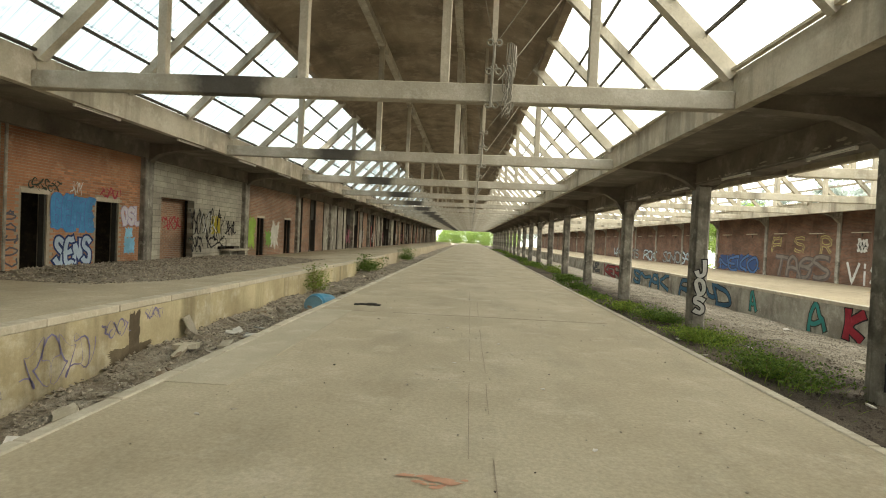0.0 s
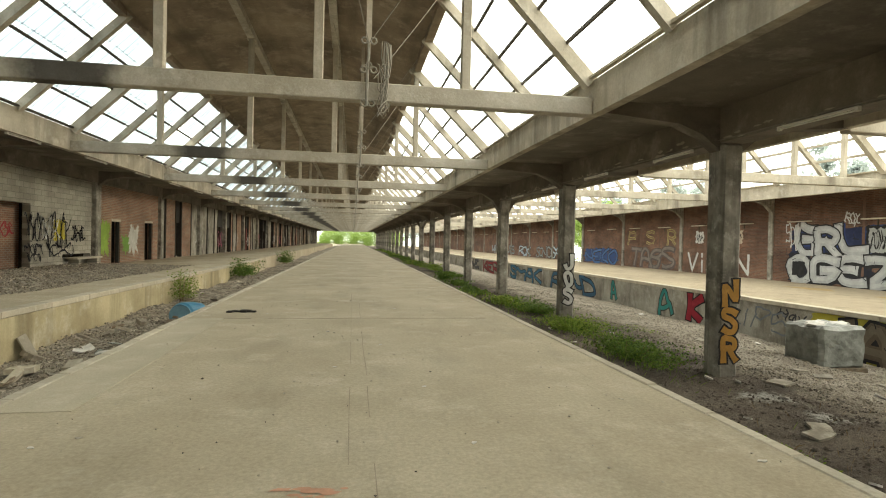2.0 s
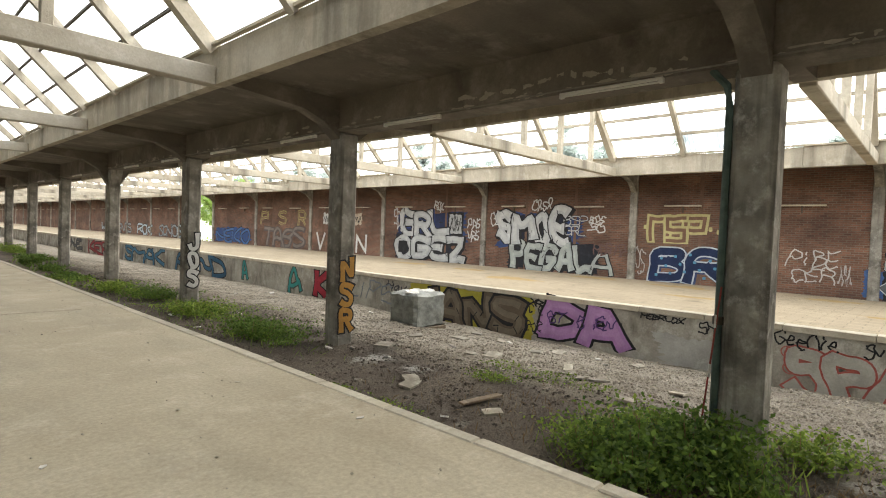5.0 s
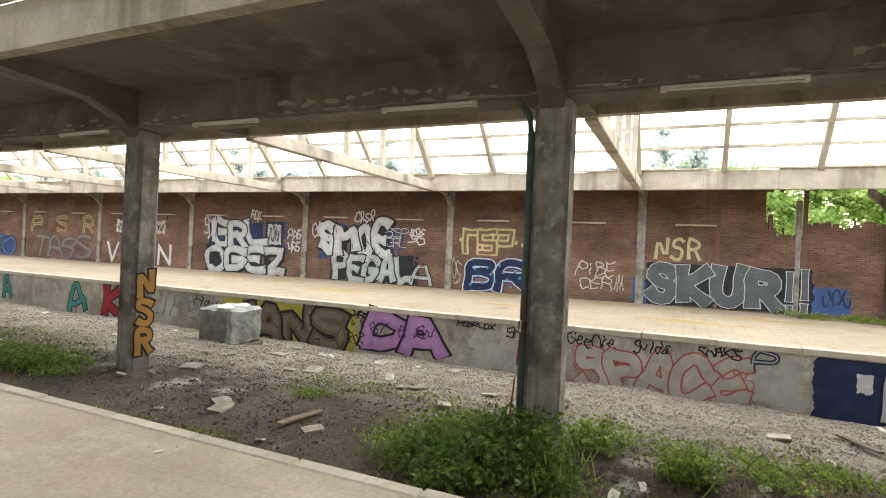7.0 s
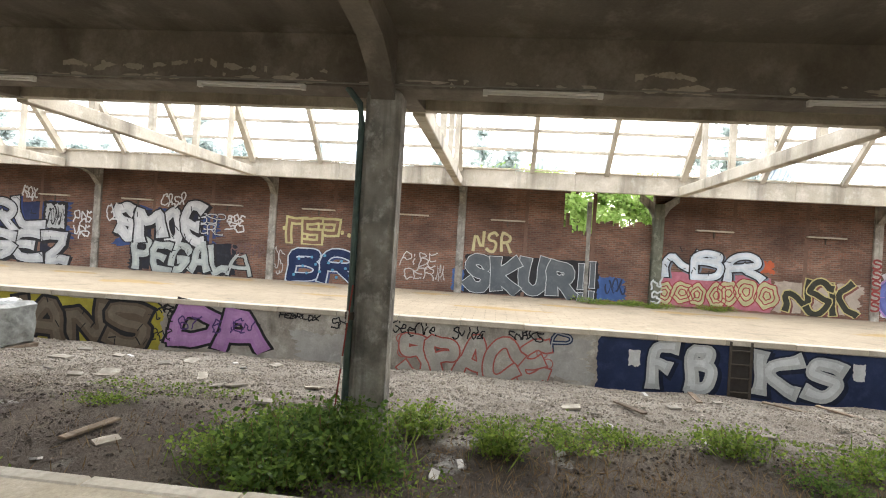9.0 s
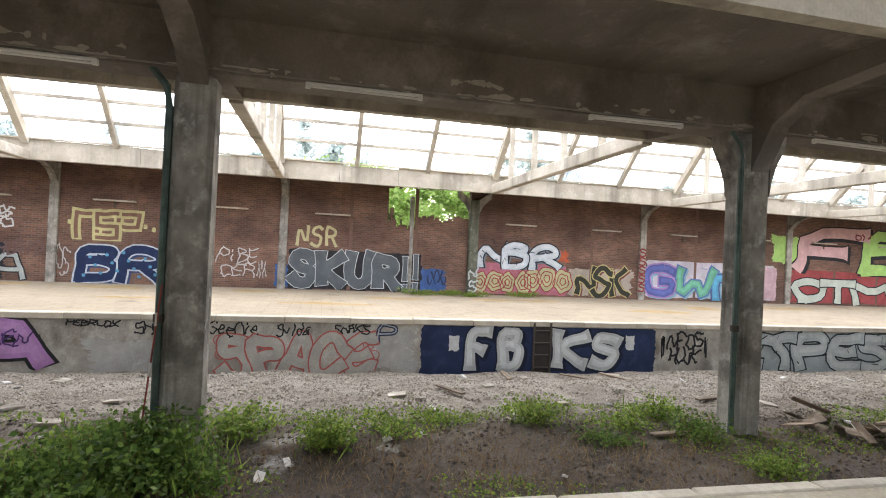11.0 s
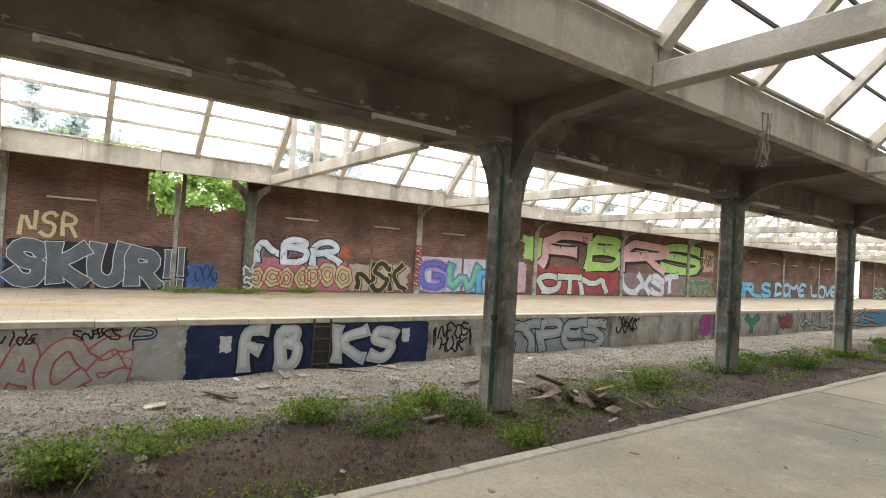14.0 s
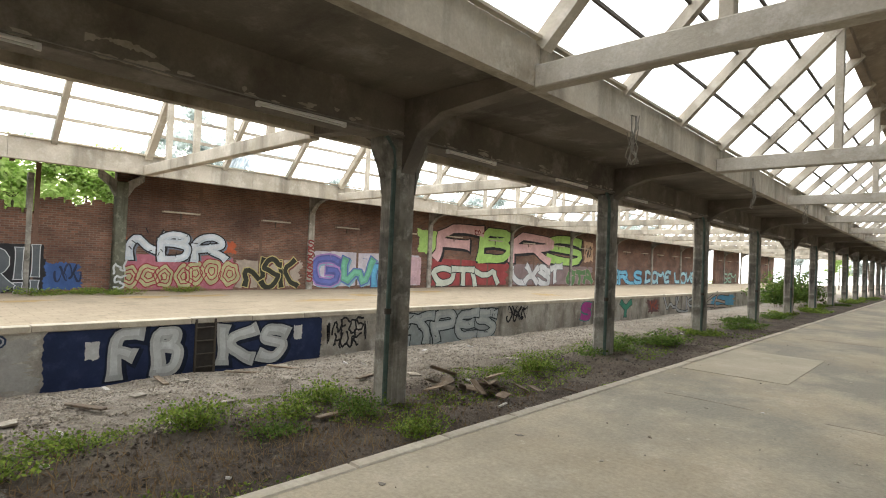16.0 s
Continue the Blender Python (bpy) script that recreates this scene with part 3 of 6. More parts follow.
def corrugated(s):
    """A corrugated translucent sheet going up the slope."""
    n, w = 60, S / 3 - 0.1
    l = 2.62 * 1.414 / 4 * 1.04
    d = Vector((-s * 0.707, 0, 0.707))
    o = Vector((s * 0.707, 0, 0.707))
    me = bpy.data.meshes.new("corrugated_sheet")
    vs = []
    for k in range(2):
        for i in range(n + 1):
            vs.append(d * l * k + Vector((0, w * i / n, 0)) + o * (0.018 * math.sin(i * math.pi / 2) + 0.02 * k))
    me.from_pydata(vs, [], [(i, i + 1, n + 2 + i, n + 1 + i) for i in range(n)])
    me.materials.append(GLAZING)
    return me


sheet_w, sheet_e = corrugated(-1), corrugated(1)
for k in KS[:-1]:
    y = Y0 + k * S
    full = {(j, r): sheet_w for j in range(3) for r in range(4) if rnd.random() > 0.04}
    slope(CM, HM, -1, full, "concrete skylight frame with cloudy corrugated sheets").location = (CM, y, 0)
    slope(CM, HM, 1, {}, "bare concrete skylight frame that has lost its panes").location = (CM, y, 0)
    left = {(j, 0): sheet_e for j in range(3) if rnd.random() < (0.6 if -4 < k < 0 else 0.15)}
    slope(CS, HS, 1, left, "concrete skylight frame with few bluish sheets remaining").location = (CS, y, 0)
    slope(CS, HS, -1, {}, "bare concrete skylight frame over the canopy edge").location = (CS, y, 0)

# ---- walls with openings ----
def wall_boxes(bm, x0, x1, ya, yb, z0, z1, holes):
    """Boxes that leave the holes (y0, y1, z0, z1) free."""
    cuts = sorted({ya, yb, *[h[0] for h in holes], *[h[1] for h in holes]})
    for a, b in zip(cuts, cuts[1:]):
        hs = sorted((h[2], h[3]) for h in holes if h[0] <= a + 1e-6 and h[1] >= b - 1e-6)
        z = z0
        for p, q in hs:
            if p > z + 1e-4:
                add_box(bm, (x0, a, z), (x1, b, p))
            z = q
        if z < z1 - 1e-4:
            add_box(bm, (x0, a, z), (x1, b, z1))
    return bm


holes = [(51.2, 54.9, ZPR, 4.36), (-77, -70.5, ZPR, 4.36), (-95, -88, ZPR, 4.36)]
y = -6.2
while y < -2.7:   # the broken bay: the edge follows the courses
    base = 2.62 if y > -3.9 else 3.06 + 0.09 * math.sin(y * 4)
    low = base + 0.078 * rnd.randint(-1, 1)
    top = 4.36 if y < -3.2 else 4.36 - rnd.choice((0, 0, 0.1, 0.2))
    holes.append((y, y + 0.1166, low if y < -2.95 else low + rnd.choice((0.1, 0.3, 0.8)), top))
    y += 0.1166
setting("wall_east", wall_boxes(B(), XW, XW + 0.34, YA, YB, -1.2, 4.36, holes), BRICK_E, "long dark red brick wall covered in graffiti, one bay broken open")
post = thing("wall_pilaster", "narrow pale concrete pilaster on the brick wall", "pilaster", "wall pilasters")
post.location = (XW, Y0 - 0.05, 0)
part("shaft", add_box(B(), (-0.1, -0.16, -1.0), (0.05, 0.16, 4.3), 0.02), COLUMN, post)
part("bracket_beam", add_prism(B(), [(-0.09, 3.55), (-0.5, 3.95), (-1.0, 4.12), (-1.9, 4.18), (-1.9, 4.37), (-0.09, 4.37)], -0.12, 0.12), COLUMN, post)
for k in KS:
    if k not in (0, -2):
        copy_thing(post, pose(XW, Y0 - 0.05 + k * S + (0.2 if k < -2 else 0), 0))
stub = thing("concrete_post", "thin grey concrete post standing in the broken bay", "post", at=(XW + 0.12, -3.62, 0))
part("shaft", add_box(B(), (-0.13, -0.085, ZPR), (0.1, 0.085, 3.92), 0.015), COLUMN, stub)
big = thing("wall_column", "dark mossy concrete column with branching brackets beside the broken bay", "column", at=(XW - 0.12, -6.32, 0))
part("shaft", add_box(B(), (-0.2, -0.2, ZPR), (0.16, 0.2, 3.95), 0.04), worn("mossy_concrete", (0.15, 0.15, 0.11), (0.07, 0.075, 0.055), (0.26, 0.25, 0.20), 1.6, (4, 4, 0.4), 0.7), big)
for d in (-1, 1):
    part("bracket", add_prism(B(), [(d * 0.18, 3.35), (d * 0.18, 3.95), (d * 0.75, 4.35), (d * 0.75, 4.05), (d * 0.4, 3.75)], -0.14, 0.12, "x"), COLUMN, big)
rail = thing("brick_mullion", "thin concrete strip dividing the brick panels", "pilaster", "wall strips")
rail.location = (XW, Y0 - 2.8, 0)
part("strip", add_box(B(), (-0.0025, -0.07, -0.6), (0.05, 0.07, 4.3)), plain("brown_cement", (0.16, 0.10, 0.075), 0.95), rail)
ledge = thing("wall_ledge", "short pale ledge on the brick wall", "ledge", "wall ledges")
ledge.location = (XW, Y0 - 2.1, 2.98)
part("slab", add_box(B(), (-0.16, -0.72, -0.03), (0.02, 0.72, 0.03), 0.008), COPING, ledge)
part("stay", add_box(B(), (-0.05, -0.02, -0.28), (0.02, 0.02, -0.03)), STEEL, ledge)
for k in KS[:-1]:
    for f, g in ((1 / 3, 0.25), (2 / 3, 0.76)):
        y = Y0 + k * S + S * f
        if abs(y - (Y0 - 2.8)) > 0.1 and not any(h[0] - 0.3 < y < h[1] + 0.3 for h in holes[:3]):
            c = copy_thing(rail, pose(XW, y, 0))
        y = Y0 + k * S + S * g
        if abs(y - (Y0 - 2.1)) > 0.2 and not -6.2 < y < -2.6 and not any(h[0] - 1 < y < h[1] + 1 for h in holes[:3]):
            copy_thing(ledge, pose(XW, y, 2.98 + rnd.uniform(-0.03, 0.03)))

# west rooms
doors_w = [(13.04, 13.9, ZPL, 2.25), (15.8, 16.85, ZPL, 2.22)]
setting("wall_west_brick", wall_boxes(B(), XWL - 0.28, XWL - 0.009, 12.4, 18.2, -0.2, 3.9, doors_w), MORTAR, "orange brick wall of a room with two open doorways")
setting("wall_west_block", wall_boxes(B(), XWL - 0.28, XWL - 0.01, 18.2, 26.4, -0.2, 3.9, [(19.25, 21.6, ZPL, 2.6), (23.8, 26.1, 0.55, 0.7)]), BLOCK_W, "grey block wall with a rough opening")
setting("wall_west_rooms", wall_boxes(B(), XWL - 0.28, XWL, 26.4, 34.7, -0.2, 3.9, [(28.2, 29.2, ZPL, 2.2), (32.4, 33.6, ZPL, 2.25)]), BRICK_W, "stained brick wall with two dark doorways")
setting("wall_west_near", add_box(B(), (XWL - 0.28, YA, -0.2), (XWL, 12.4, 3.9)), BLOCK_W, "grey block wall")
# Back and cross walls carry the unlit look of the rooms as colour.
setting("wall_room_back", add_box(B(), (XWL - 4.2, YA, -0.2), (XWL - 4.0, YB, 4.4)), ROOM_DARK, "back wall of the rooms, coloured near black for lack of light")
setting("wall_room_brick", add_box(B(), (XWL - 0.75, 18.4, -0.2), (XWL - 0.55, 21.98, 3.2)), BRICK_W, "red brick wall inside the opening")
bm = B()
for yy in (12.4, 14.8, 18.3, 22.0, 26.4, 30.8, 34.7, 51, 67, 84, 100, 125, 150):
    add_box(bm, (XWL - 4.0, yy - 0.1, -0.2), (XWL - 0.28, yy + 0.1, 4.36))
setting("wall_room_cross", bm, ROOM_DARK, "cross walls between the rooms, coloured near black for lack of light")
y = 34.7
bm_dark, bm_pale, bm_brick, bm_red = B(), B(), B(), B()
r2 = random.Random(21)
while y < YB - 2:
    w = r2.uniform(0.7, 2.4)
    c = r2.random()
    if c < 0.30:
        add_box(bm_pale, (XWL - 0.2, y, ZPL), (XWL - 0.03, y + w, 3.9))
    elif c < 0.52:
        add_box(bm_brick, (XWL - 0.24, y, ZPL), (XWL - 0.01, y + w, 3.9))
    elif c < 0.60:
        add_box(bm_red, (XWL - 0.12, y, ZPL), (XWL - 0.05, y + w * 0.6, 2.5))
        # Near-black boards, here and below, stand in for the shade of openings.
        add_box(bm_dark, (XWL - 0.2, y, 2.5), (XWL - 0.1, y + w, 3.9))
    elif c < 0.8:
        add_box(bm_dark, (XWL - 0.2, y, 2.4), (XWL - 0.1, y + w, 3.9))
        add_box(bm_pale, (XWL - 0.3, y, ZPL), (XWL - 0.2, y + w * 0.5, 1.4))
    add_box(bm_dark, (XWL - 0.25, y + w, ZPL), (XWL + 0.03, y + w + 0.14, 3.9))
    y += w + 0.14
setting("wall_west_far_plaster", bm_pale, PLASTER_GREY, "pale plastered infill between dark openings")
setting("wall_west_far_brick", bm_brick, BRICK_W, "stained brick infill between dark openings")
setting("wall_west_far_timber", bm_dark, NEAR_BLACK, "dark posts, and near-black boards for the shade of far openings")
setting("wall_west_far_door", bm_red, RED_PAINT, "faded red shutters of the far rooms")
lc = thing("wall_column", "streaked grey concrete column between the rooms", "column", "room columns")
lc.location = (XWL + 0.05, Y0 + S, 0)
part("shaft", add_box(B(), (-0.3, -0.24, -0.2), (0.15, 0.24, 3.9), 0.03), COLUMN, lc)
part("bracket_beam", add_prism(B(), [(0.14, 3.7), (0.14, 4.37), (2.7, 4.37), (2.7, 4.2), (1.2, 4.14), (0.5, 4.0)], -0.15, 0.15), SOFFIT, lc)
for k in KS:
    if k != 1:
        copy_thing(lc, pose(XWL + 0.05, Y0 + k * S, 0))
wp = thing("drainpipe", "grey vertical pipe beside the brick room", "pipe", at=(XWL + 0.1, 12.45, 0))
part("pipe", add_tube(B(), [(0, 0, ZPL), (0, 0, 3.9)], 0.04, 8), COLUMN, wp)
part("shoe", add_tube(B(), [(0, 0, ZPL), (0, 0, ZPL + 0.12)], 0.07, 8), STEEL, wp)
for (a, b, z0, z1), nm in zip(doors_w + [(28.2, 29.2, ZPL, 2.2), (32.4, 33.6, ZPL, 2.25)], ("door_1", "door_2", "door_3", "door_4")):
    d = thing(nm, "open dark doorway with a worn timber frame", "doorway", kind="structure")
    part("lintel", add_box(B(), (XWL - 0.24, a - 0.04, z1 - 0.02), (XWL + 0.012, b + 0.04, z1 + 0.1)), COPING, d)
    for yy in (a, b - 0.06):
        part("jamb", add_box(B(), (XWL - 0.2, yy, z0), (XWL - 0.05, yy + 0.06, z1 - 0.02)), NEAR_BLACK, d)

# end closures far behind the camera
setting("wall_south_west", add_box(B(), (XWL, YA - 0.3, -1.4), (DL - 3, YA, 4.3)), BLOCK_W, "plain wall at the near end of the hall")

# ---- tube lights ----
def tube_light(name_group):
    t = thing("tube_light", "long white tube light under the canopy", "light fitting", name_group)
    part("housing", add_box(B(), (-0.036, -0.76, 0.0), (0.036, 0.76, 0.03), 0.006), WHITE_METAL, t)
    part("tube", add_tube(B(), [(0, -0.70, -0.03), (0, 0.70, -0.02)], 0.014, 8), WHITE_METAL, t)
    for y in (-0.73, 0.73):
        part("end_cap", add_box(B(), (-0.03, y - 0.03, -0.045), (0.03, y + 0.03, 0.0)), WHITE_METAL, t)
    return t


tl = tube_light("canopy tube lights")
tl.location = (XC - 0.295, 3.5, 3.63)
for i in range(-14, 24):
    y = 3.5 + 3.93 * i + (0.03 if i % 2 else 0)
    if i and abs(((y - Y0 + S / 2) % S) - S / 2) > 0.85:
        copy_thing(tl, pose(XC - 0.295, y, 3.63, rnd.uniform(-0.8, 0.8)))
tw = copy_thing(tl, pose(XL - 0.16, 11.9, 4.072))
for o in (tw, *tw.children):
    if o.get("group"):
        o["group"] = "west tube lights"
for i in range(1, 30):
    copy_thing(tw, pose(XL - 0.16, 11.9 + 4.12 * i, 4.072, rnd.uniform(-0.3, 0.3)))
bm = B()
add_tube(bm, [(XC - 0.29, y, 3.70 + 0.015 * math.sin(y * 1.9)) for y in range(-40, 60, 2)], 0.012, 5)
tagged(part("cable_run", bm, WIRE), "thin cable conduit clipped along the canopy beam", "cable", kind="structure")

# ---- hangers and wires over the deck ----
def hanger():
    t = thing("hanger", "rusty hanger with hooked rings under the tie", "hanger", "hangers over the deck")
    part("batten", add_box(B(), (-0.05, -0.04, 5.15), (0.05, 0.04, 8.1)), CONCRETE, t)
    bm = B()
    add_tube(bm, [(0, -0.02, 5.15), (0.0, -0.16, 4.9), (-0.02, -0.18, 4.45), (-0.03, -0.18, 3.95)], 0.028, 6)
    part("rod", bm, WIRE, t)
    for x, z in ((-0.08, 5.12), (0.08, 5.12), (-0.09, 4.6), (0.09, 4.6), (0.0, 4.68), (-0.07, 4.0), (0.06, 4.0)):
        bm = B()
        add_tube(bm, [(x + 0.055 * math.cos(a), -0.18, z + 0.055 * math.sin(a)) for a in [k * math.tau / 8 for k in range(9)]], 0.02, 5)
        part("ring", bm, WIRE, t)
    return t


hg = hanger()
hg.location = (0.1, Y0, 0)
for k in KS:
    if k:
        copy_thing(hg, pose(0.1, Y0 + k * S, 0, 0, 0, rnd.uniform(-8, 8)))


def wire(name, label, runs, r=0.011, sag=0.1):
    bm = B()
    for p, q in runs:
        p, q = Vector(p), Vector(q)
        add_tube(bm, [p.lerp(q, i / 8) - Vector((0, 0, sag * 4 * (i / 8) * (1 - i / 8))) for i in range(9)], r, 4)
    return tagged(part(name, bm, WIRE), label, "wire")


for k in (-2, -1, 0, 1, 2, 3):
    y = Y0 + k * S
    wire("stay_wire", "slack stay wires from the hanger to the roof", [((0.1, y - 0.1, 5.1), (1.75, y - 1.5, 7.2)), ((0.1, y - 0.1, 5.1), (-0.8, y - 2, 7.9)), ((0.2, y, 4.5), (1.8, y + 2.0, 7.2))], 0.008, 0.03)
def tangle(x, y, z, h, seed, group):
    r = random.Random(seed)
    t = thing("hanging_wire", "tangled loops of frayed hanging cable", "cable", group, at=(x, y, z))
    for i in range(4):
        a, w = r.uniform(0, 6), r.uniform(0.03, 0.10)
        pts = [(w * math.sin(a + j * 0.9) + r.uniform(-0.02, 0.02), w * math.cos(a + j * 0.7), -h * math.sin(min(1, j / 12) * math.pi) * r.uniform(0.85, 1.05)) for j in range(14)]
        part("strand", add_tube(B(), pts, 0.010, 4), WIRE, t)
    return t


tangle(0.42, Y0 - 0.15, 5.1, 1.2, 1, "hanging cables")
tangle(0.36, Y0 - 0.17, 4.7, 0.9, 2, "hanging cables")
tangle(XE - 0.03, -9.7, ZE0 + 0.3, 0.95, 3, "hanging cables")
tangle(XE - 0.03, -18.1, ZE0 + 0.3, 0.9, 4, "hanging cables")
tangle(XE - 0.03, -26.2, ZE0 + 0.3, 0.8, 5, "hanging cables")

# ---- graffiti ----
PAINTS = {}


def paint(c):
    key = tuple(round(v, 3) for v in c)
    if key not in PAINTS:
        PAINTS[key] = worn("spray_paint", c, tuple(v * 0.72 for v in c), tuple(min(0.85, v * 1.12 + 0.01) for v in c), 1.3, rough=0.75, relief=0.3)
    return PAINTS[key]


BLACK, WHITE, SILVER = (0.022, 0.022, 0.025), (0.60, 0.60, 0.58), (0.36, 0.37, 0.38)
FRAMES = {"E": lambda u, v, d: (XW - d, -u, v), "P": lambda u, v, d: (PR - d, -u, v), "W": lambda u, v, d: (XWL + 0.004 + d, u, v), "F": lambda u, v, d: (PL + d, u, v)}


STROKES = {
    "A": "00-28-48-60 13-53", "B": "00-08-48-57-45-05 35-54-52-40-00", "C": "66-48-18-06-02-10-40-62", "D": "00-08 08-38-66-62-30-00",
    "E": "60-00-08-68 04-44", "F": "00-08-68 04-44", "G": "67-48-18-06-02-10-50-64-34", "H": "00-08 60-68 04-64", "I": "30-38",
    "J": "68-62-40-10-02", "K": "00-08 68-04-60", "L": "08-00-60", "M": "00-08-34-68-60", "N": "00-08-60-68", "O": "30-12-06-28-48-66-62-40-20",
    "P": "00-08-48-67-65-44-04", "R": "00-08-48-67-65-44-04 34-60", "S": "67-48-18-06-15-54-63-50-20-01", "T": "08-68 38-30",
    "U": "08-02-20-40-62-68", "V": "08-30-68", "W": "08-10-35-50-68", "X": "08-60 00-68", "Y": "08-34-68 34-30", "Z": "08-68-00-60",
    "!": "38-33 31-30", "n": "00-08-68-60", "s": "68-08-04-64-60-00", "p": "00-08-68-64-04", "i": "30-35 37-38",
    "a": "55-35-12-10-40-55-60", "b": "08-00-40-54-35-04", "e": "03-53-45-25-02-10-50", "r": "00-05 03-25-55", "l": "38-31-50", "o": "20-03-25-45-63-40-20",
    "k": "08-00 56-03-60", "d": "58-50-10-02-24-54", "t": "28-22-40-60 06-56", "v": "05-20-55",
    "0": "30-12-06-28-48-66-62-40-20", "1": "06-38-30", "2": "06-28-57-45-00-60", "8": "34-15-17-38-57-55-34-12-30-52-34"}


def letter_lines(ch, smooth):
    """Strokes of one letter in a unit cell, corners cut round where the hand is round."""
    out = []
    for run in STROKES[ch].split():
        pts = [(int(q[0]) / 6, int(q[1]) / 8) for q in run.split("-")]
        for _ in range(smooth):
            cut = [pts[0]]
            for p, q in zip(pts, pts[1:]):
                cut += [(p[0] * 0.75 + q[0] * 0.25, p[1] * 0.75 + q[1] * 0.25), (p[0] * 0.25 + q[0] * 0.75, p[1] * 0.25 + q[1] * 0.75)]
            pts = cut + [pts[-1]]
        fine = [pts[0]]
        for p, q in zip(pts, pts[1:]):
            n = max(1, round(math.dist(p, q) / 0.16))
            fine += [(p[0] + (q[0] - p[0]) * k / n, p[1] + (q[1] - p[1]) * k / n) for k in range(1, n + 1)]
        out.append(fine)
    return out


def ribbon(bm, pts, half, place, depth, tail=0.9, swell=0.0, low=-9):
    """A band of paint along a line of (u, v)."""
    pts = [Vector(p) for p in pts]
    d0, d1 = (pts[0] - pts[1]).normalized(), (pts[-1] - pts[-2]).normalized()
    pts = [pts[0] + d0 * half * tail] + pts + [pts[-1] + d1 * half * tail]
    n, prev = len(pts), None
    for i, p in enumerate(pts):
        a, c = p - pts[max(0, i - 1)], pts[min(n - 1, i + 1)] - p
        a = a.normalized() if a.length > 1e-6 else c.normalized()
        c = c.normalized() if c.length > 1e-6 else a
        t = a + c
        t = t.normalized() if t.length > 0.3 else c
        m = min(1.5, 1 / max(0.5, t.dot(c)))
        w = half * m * (1 + swell * (2 * abs(i / (n - 1) - 0.5)) ** 3)
        q = Vector((-t.y, t.x)) * w
        pair = [bm.verts.new(place(e.x, max(low, e.y), depth + 0.00003 * i)) for e in (p - q, p + q)]
        if prev:
            bm.faces.new((prev[0], prev[1], pair[1], pair[0]))
        prev = pair


def lettering(where, text, u0, u1, v0, v1, fill, line, group, label, drop=None, inner=None, weight=0.035, edge=0.035, wild=0.055, lift=0.0, smooth=2, swell=0.25, lap=0.14, strokes=True):
    """One painted piece: hand-bent letters of broad strokes, each with an outline, a drop shade and an inner tone."""
    r = random.Random(len(text) * 31 + int(abs(u0) * 100))
    t = thing("graffiti", label, "graffiti", group)
    place = FRAMES[where]
    widths = [{"I": 0.45, "i": 0.4, "!": 0.45, "1": 0.6, "M": 1.25, "W": 1.25}.get(ch, 1.0) for ch in text]
    lap = lap if line else -0.15
    sx = (u1 - u0) / (sum(widths) - lap * (len(text) - 1))
    tall = v1 - v0
    at = 0
    for i, ch in enumerate(text):
        w = widths[i] * sx
        half = min(tall * (0.05 + 0.75 * weight), w * 0.17)
        rim = half + edge * 1.3 * min(tall, 1.4)
        turn, lean = r.uniform(-1, 1) * wild, r.uniform(-1, 1) * wild * 2.5
        up, grow, ph = r.uniform(-0.5, 0.5) * wild * tall, 1 + r.uniform(-0.6, 0.9) * wild, r.uniform(0, 30)
        lines = []
        for run in letter_lines(ch, smooth):
            pts = []
            for x, y in run:
                q = noise.noise_vector((x * 1.7 + ph, y * 1.7, ph)) * wild * 1.6
                a, c = x - 0.5 + q.x + (y - 0.5) * lean, (y - 0.5 + q.y) * grow
                pts.append((u0 + at + w / 2 + (a - c * turn) * (w - 2 * half), (v0 + v1) / 2 + up + (c + a * turn) * (tall - 2 * half)))
            lines.append(pts)
        owner = None
        for name, wide, depth, colour, dx, dy in (
                ("letter", half, 0.0095, fill, 0, 0),
                ("outline", rim, 0.0065, line, 0, 0),
                ("shade", rim, 0.003, drop, 0.055 * tall, -0.05 * tall),
                ("inner_tone", half * 0.5, 0.0125, inner, -0.012 * tall, 0.02 * tall)):
            if colour is None:
                continue
            bm = B()
            d = depth + lift + (0.009 * (i % 2) if name != "shade" else 0.0012 * (i % 2))
            for pts in lines:
                ribbon(bm, [(p + dx, q + dy) for p, q in pts], wide, place, d, 0.9 if name != "inner_tone" else 0.2, swell, v0 - 0.06)
                d += 0.00003 * (len(pts) + 3)
            o = part(name, bm, paint(colour), owner or t)
            owner = owner or o
        at += w - lap * sx
    if line and inner and strokes:
        # short edge strokes and flicks over the letters
        bm = B()
        for _ in range(4 * len(text)):
            u, v = r.uniform(u0, u1), r.uniform(v0 + 0.1 * tall, v1)
            l, a = r.uniform(0.06, 0.2) * tall, r.choice((0.1, 1.4, 1.7, 2.3, 0.8)) + r.uniform(-0.3, 0.3)
            ribbon(bm, [(u, v), (u + math.cos(a) * l * 0.5, v + math.sin(a) * l * 0.55), (u + math.cos(a) * l, v + math.sin(a) * l)], r.uniform(0.008, 0.02), place, 0.025 + lift, low=v0)
        tagged(part("stroke", bm, paint(line), t), kind="stuff")
    return t


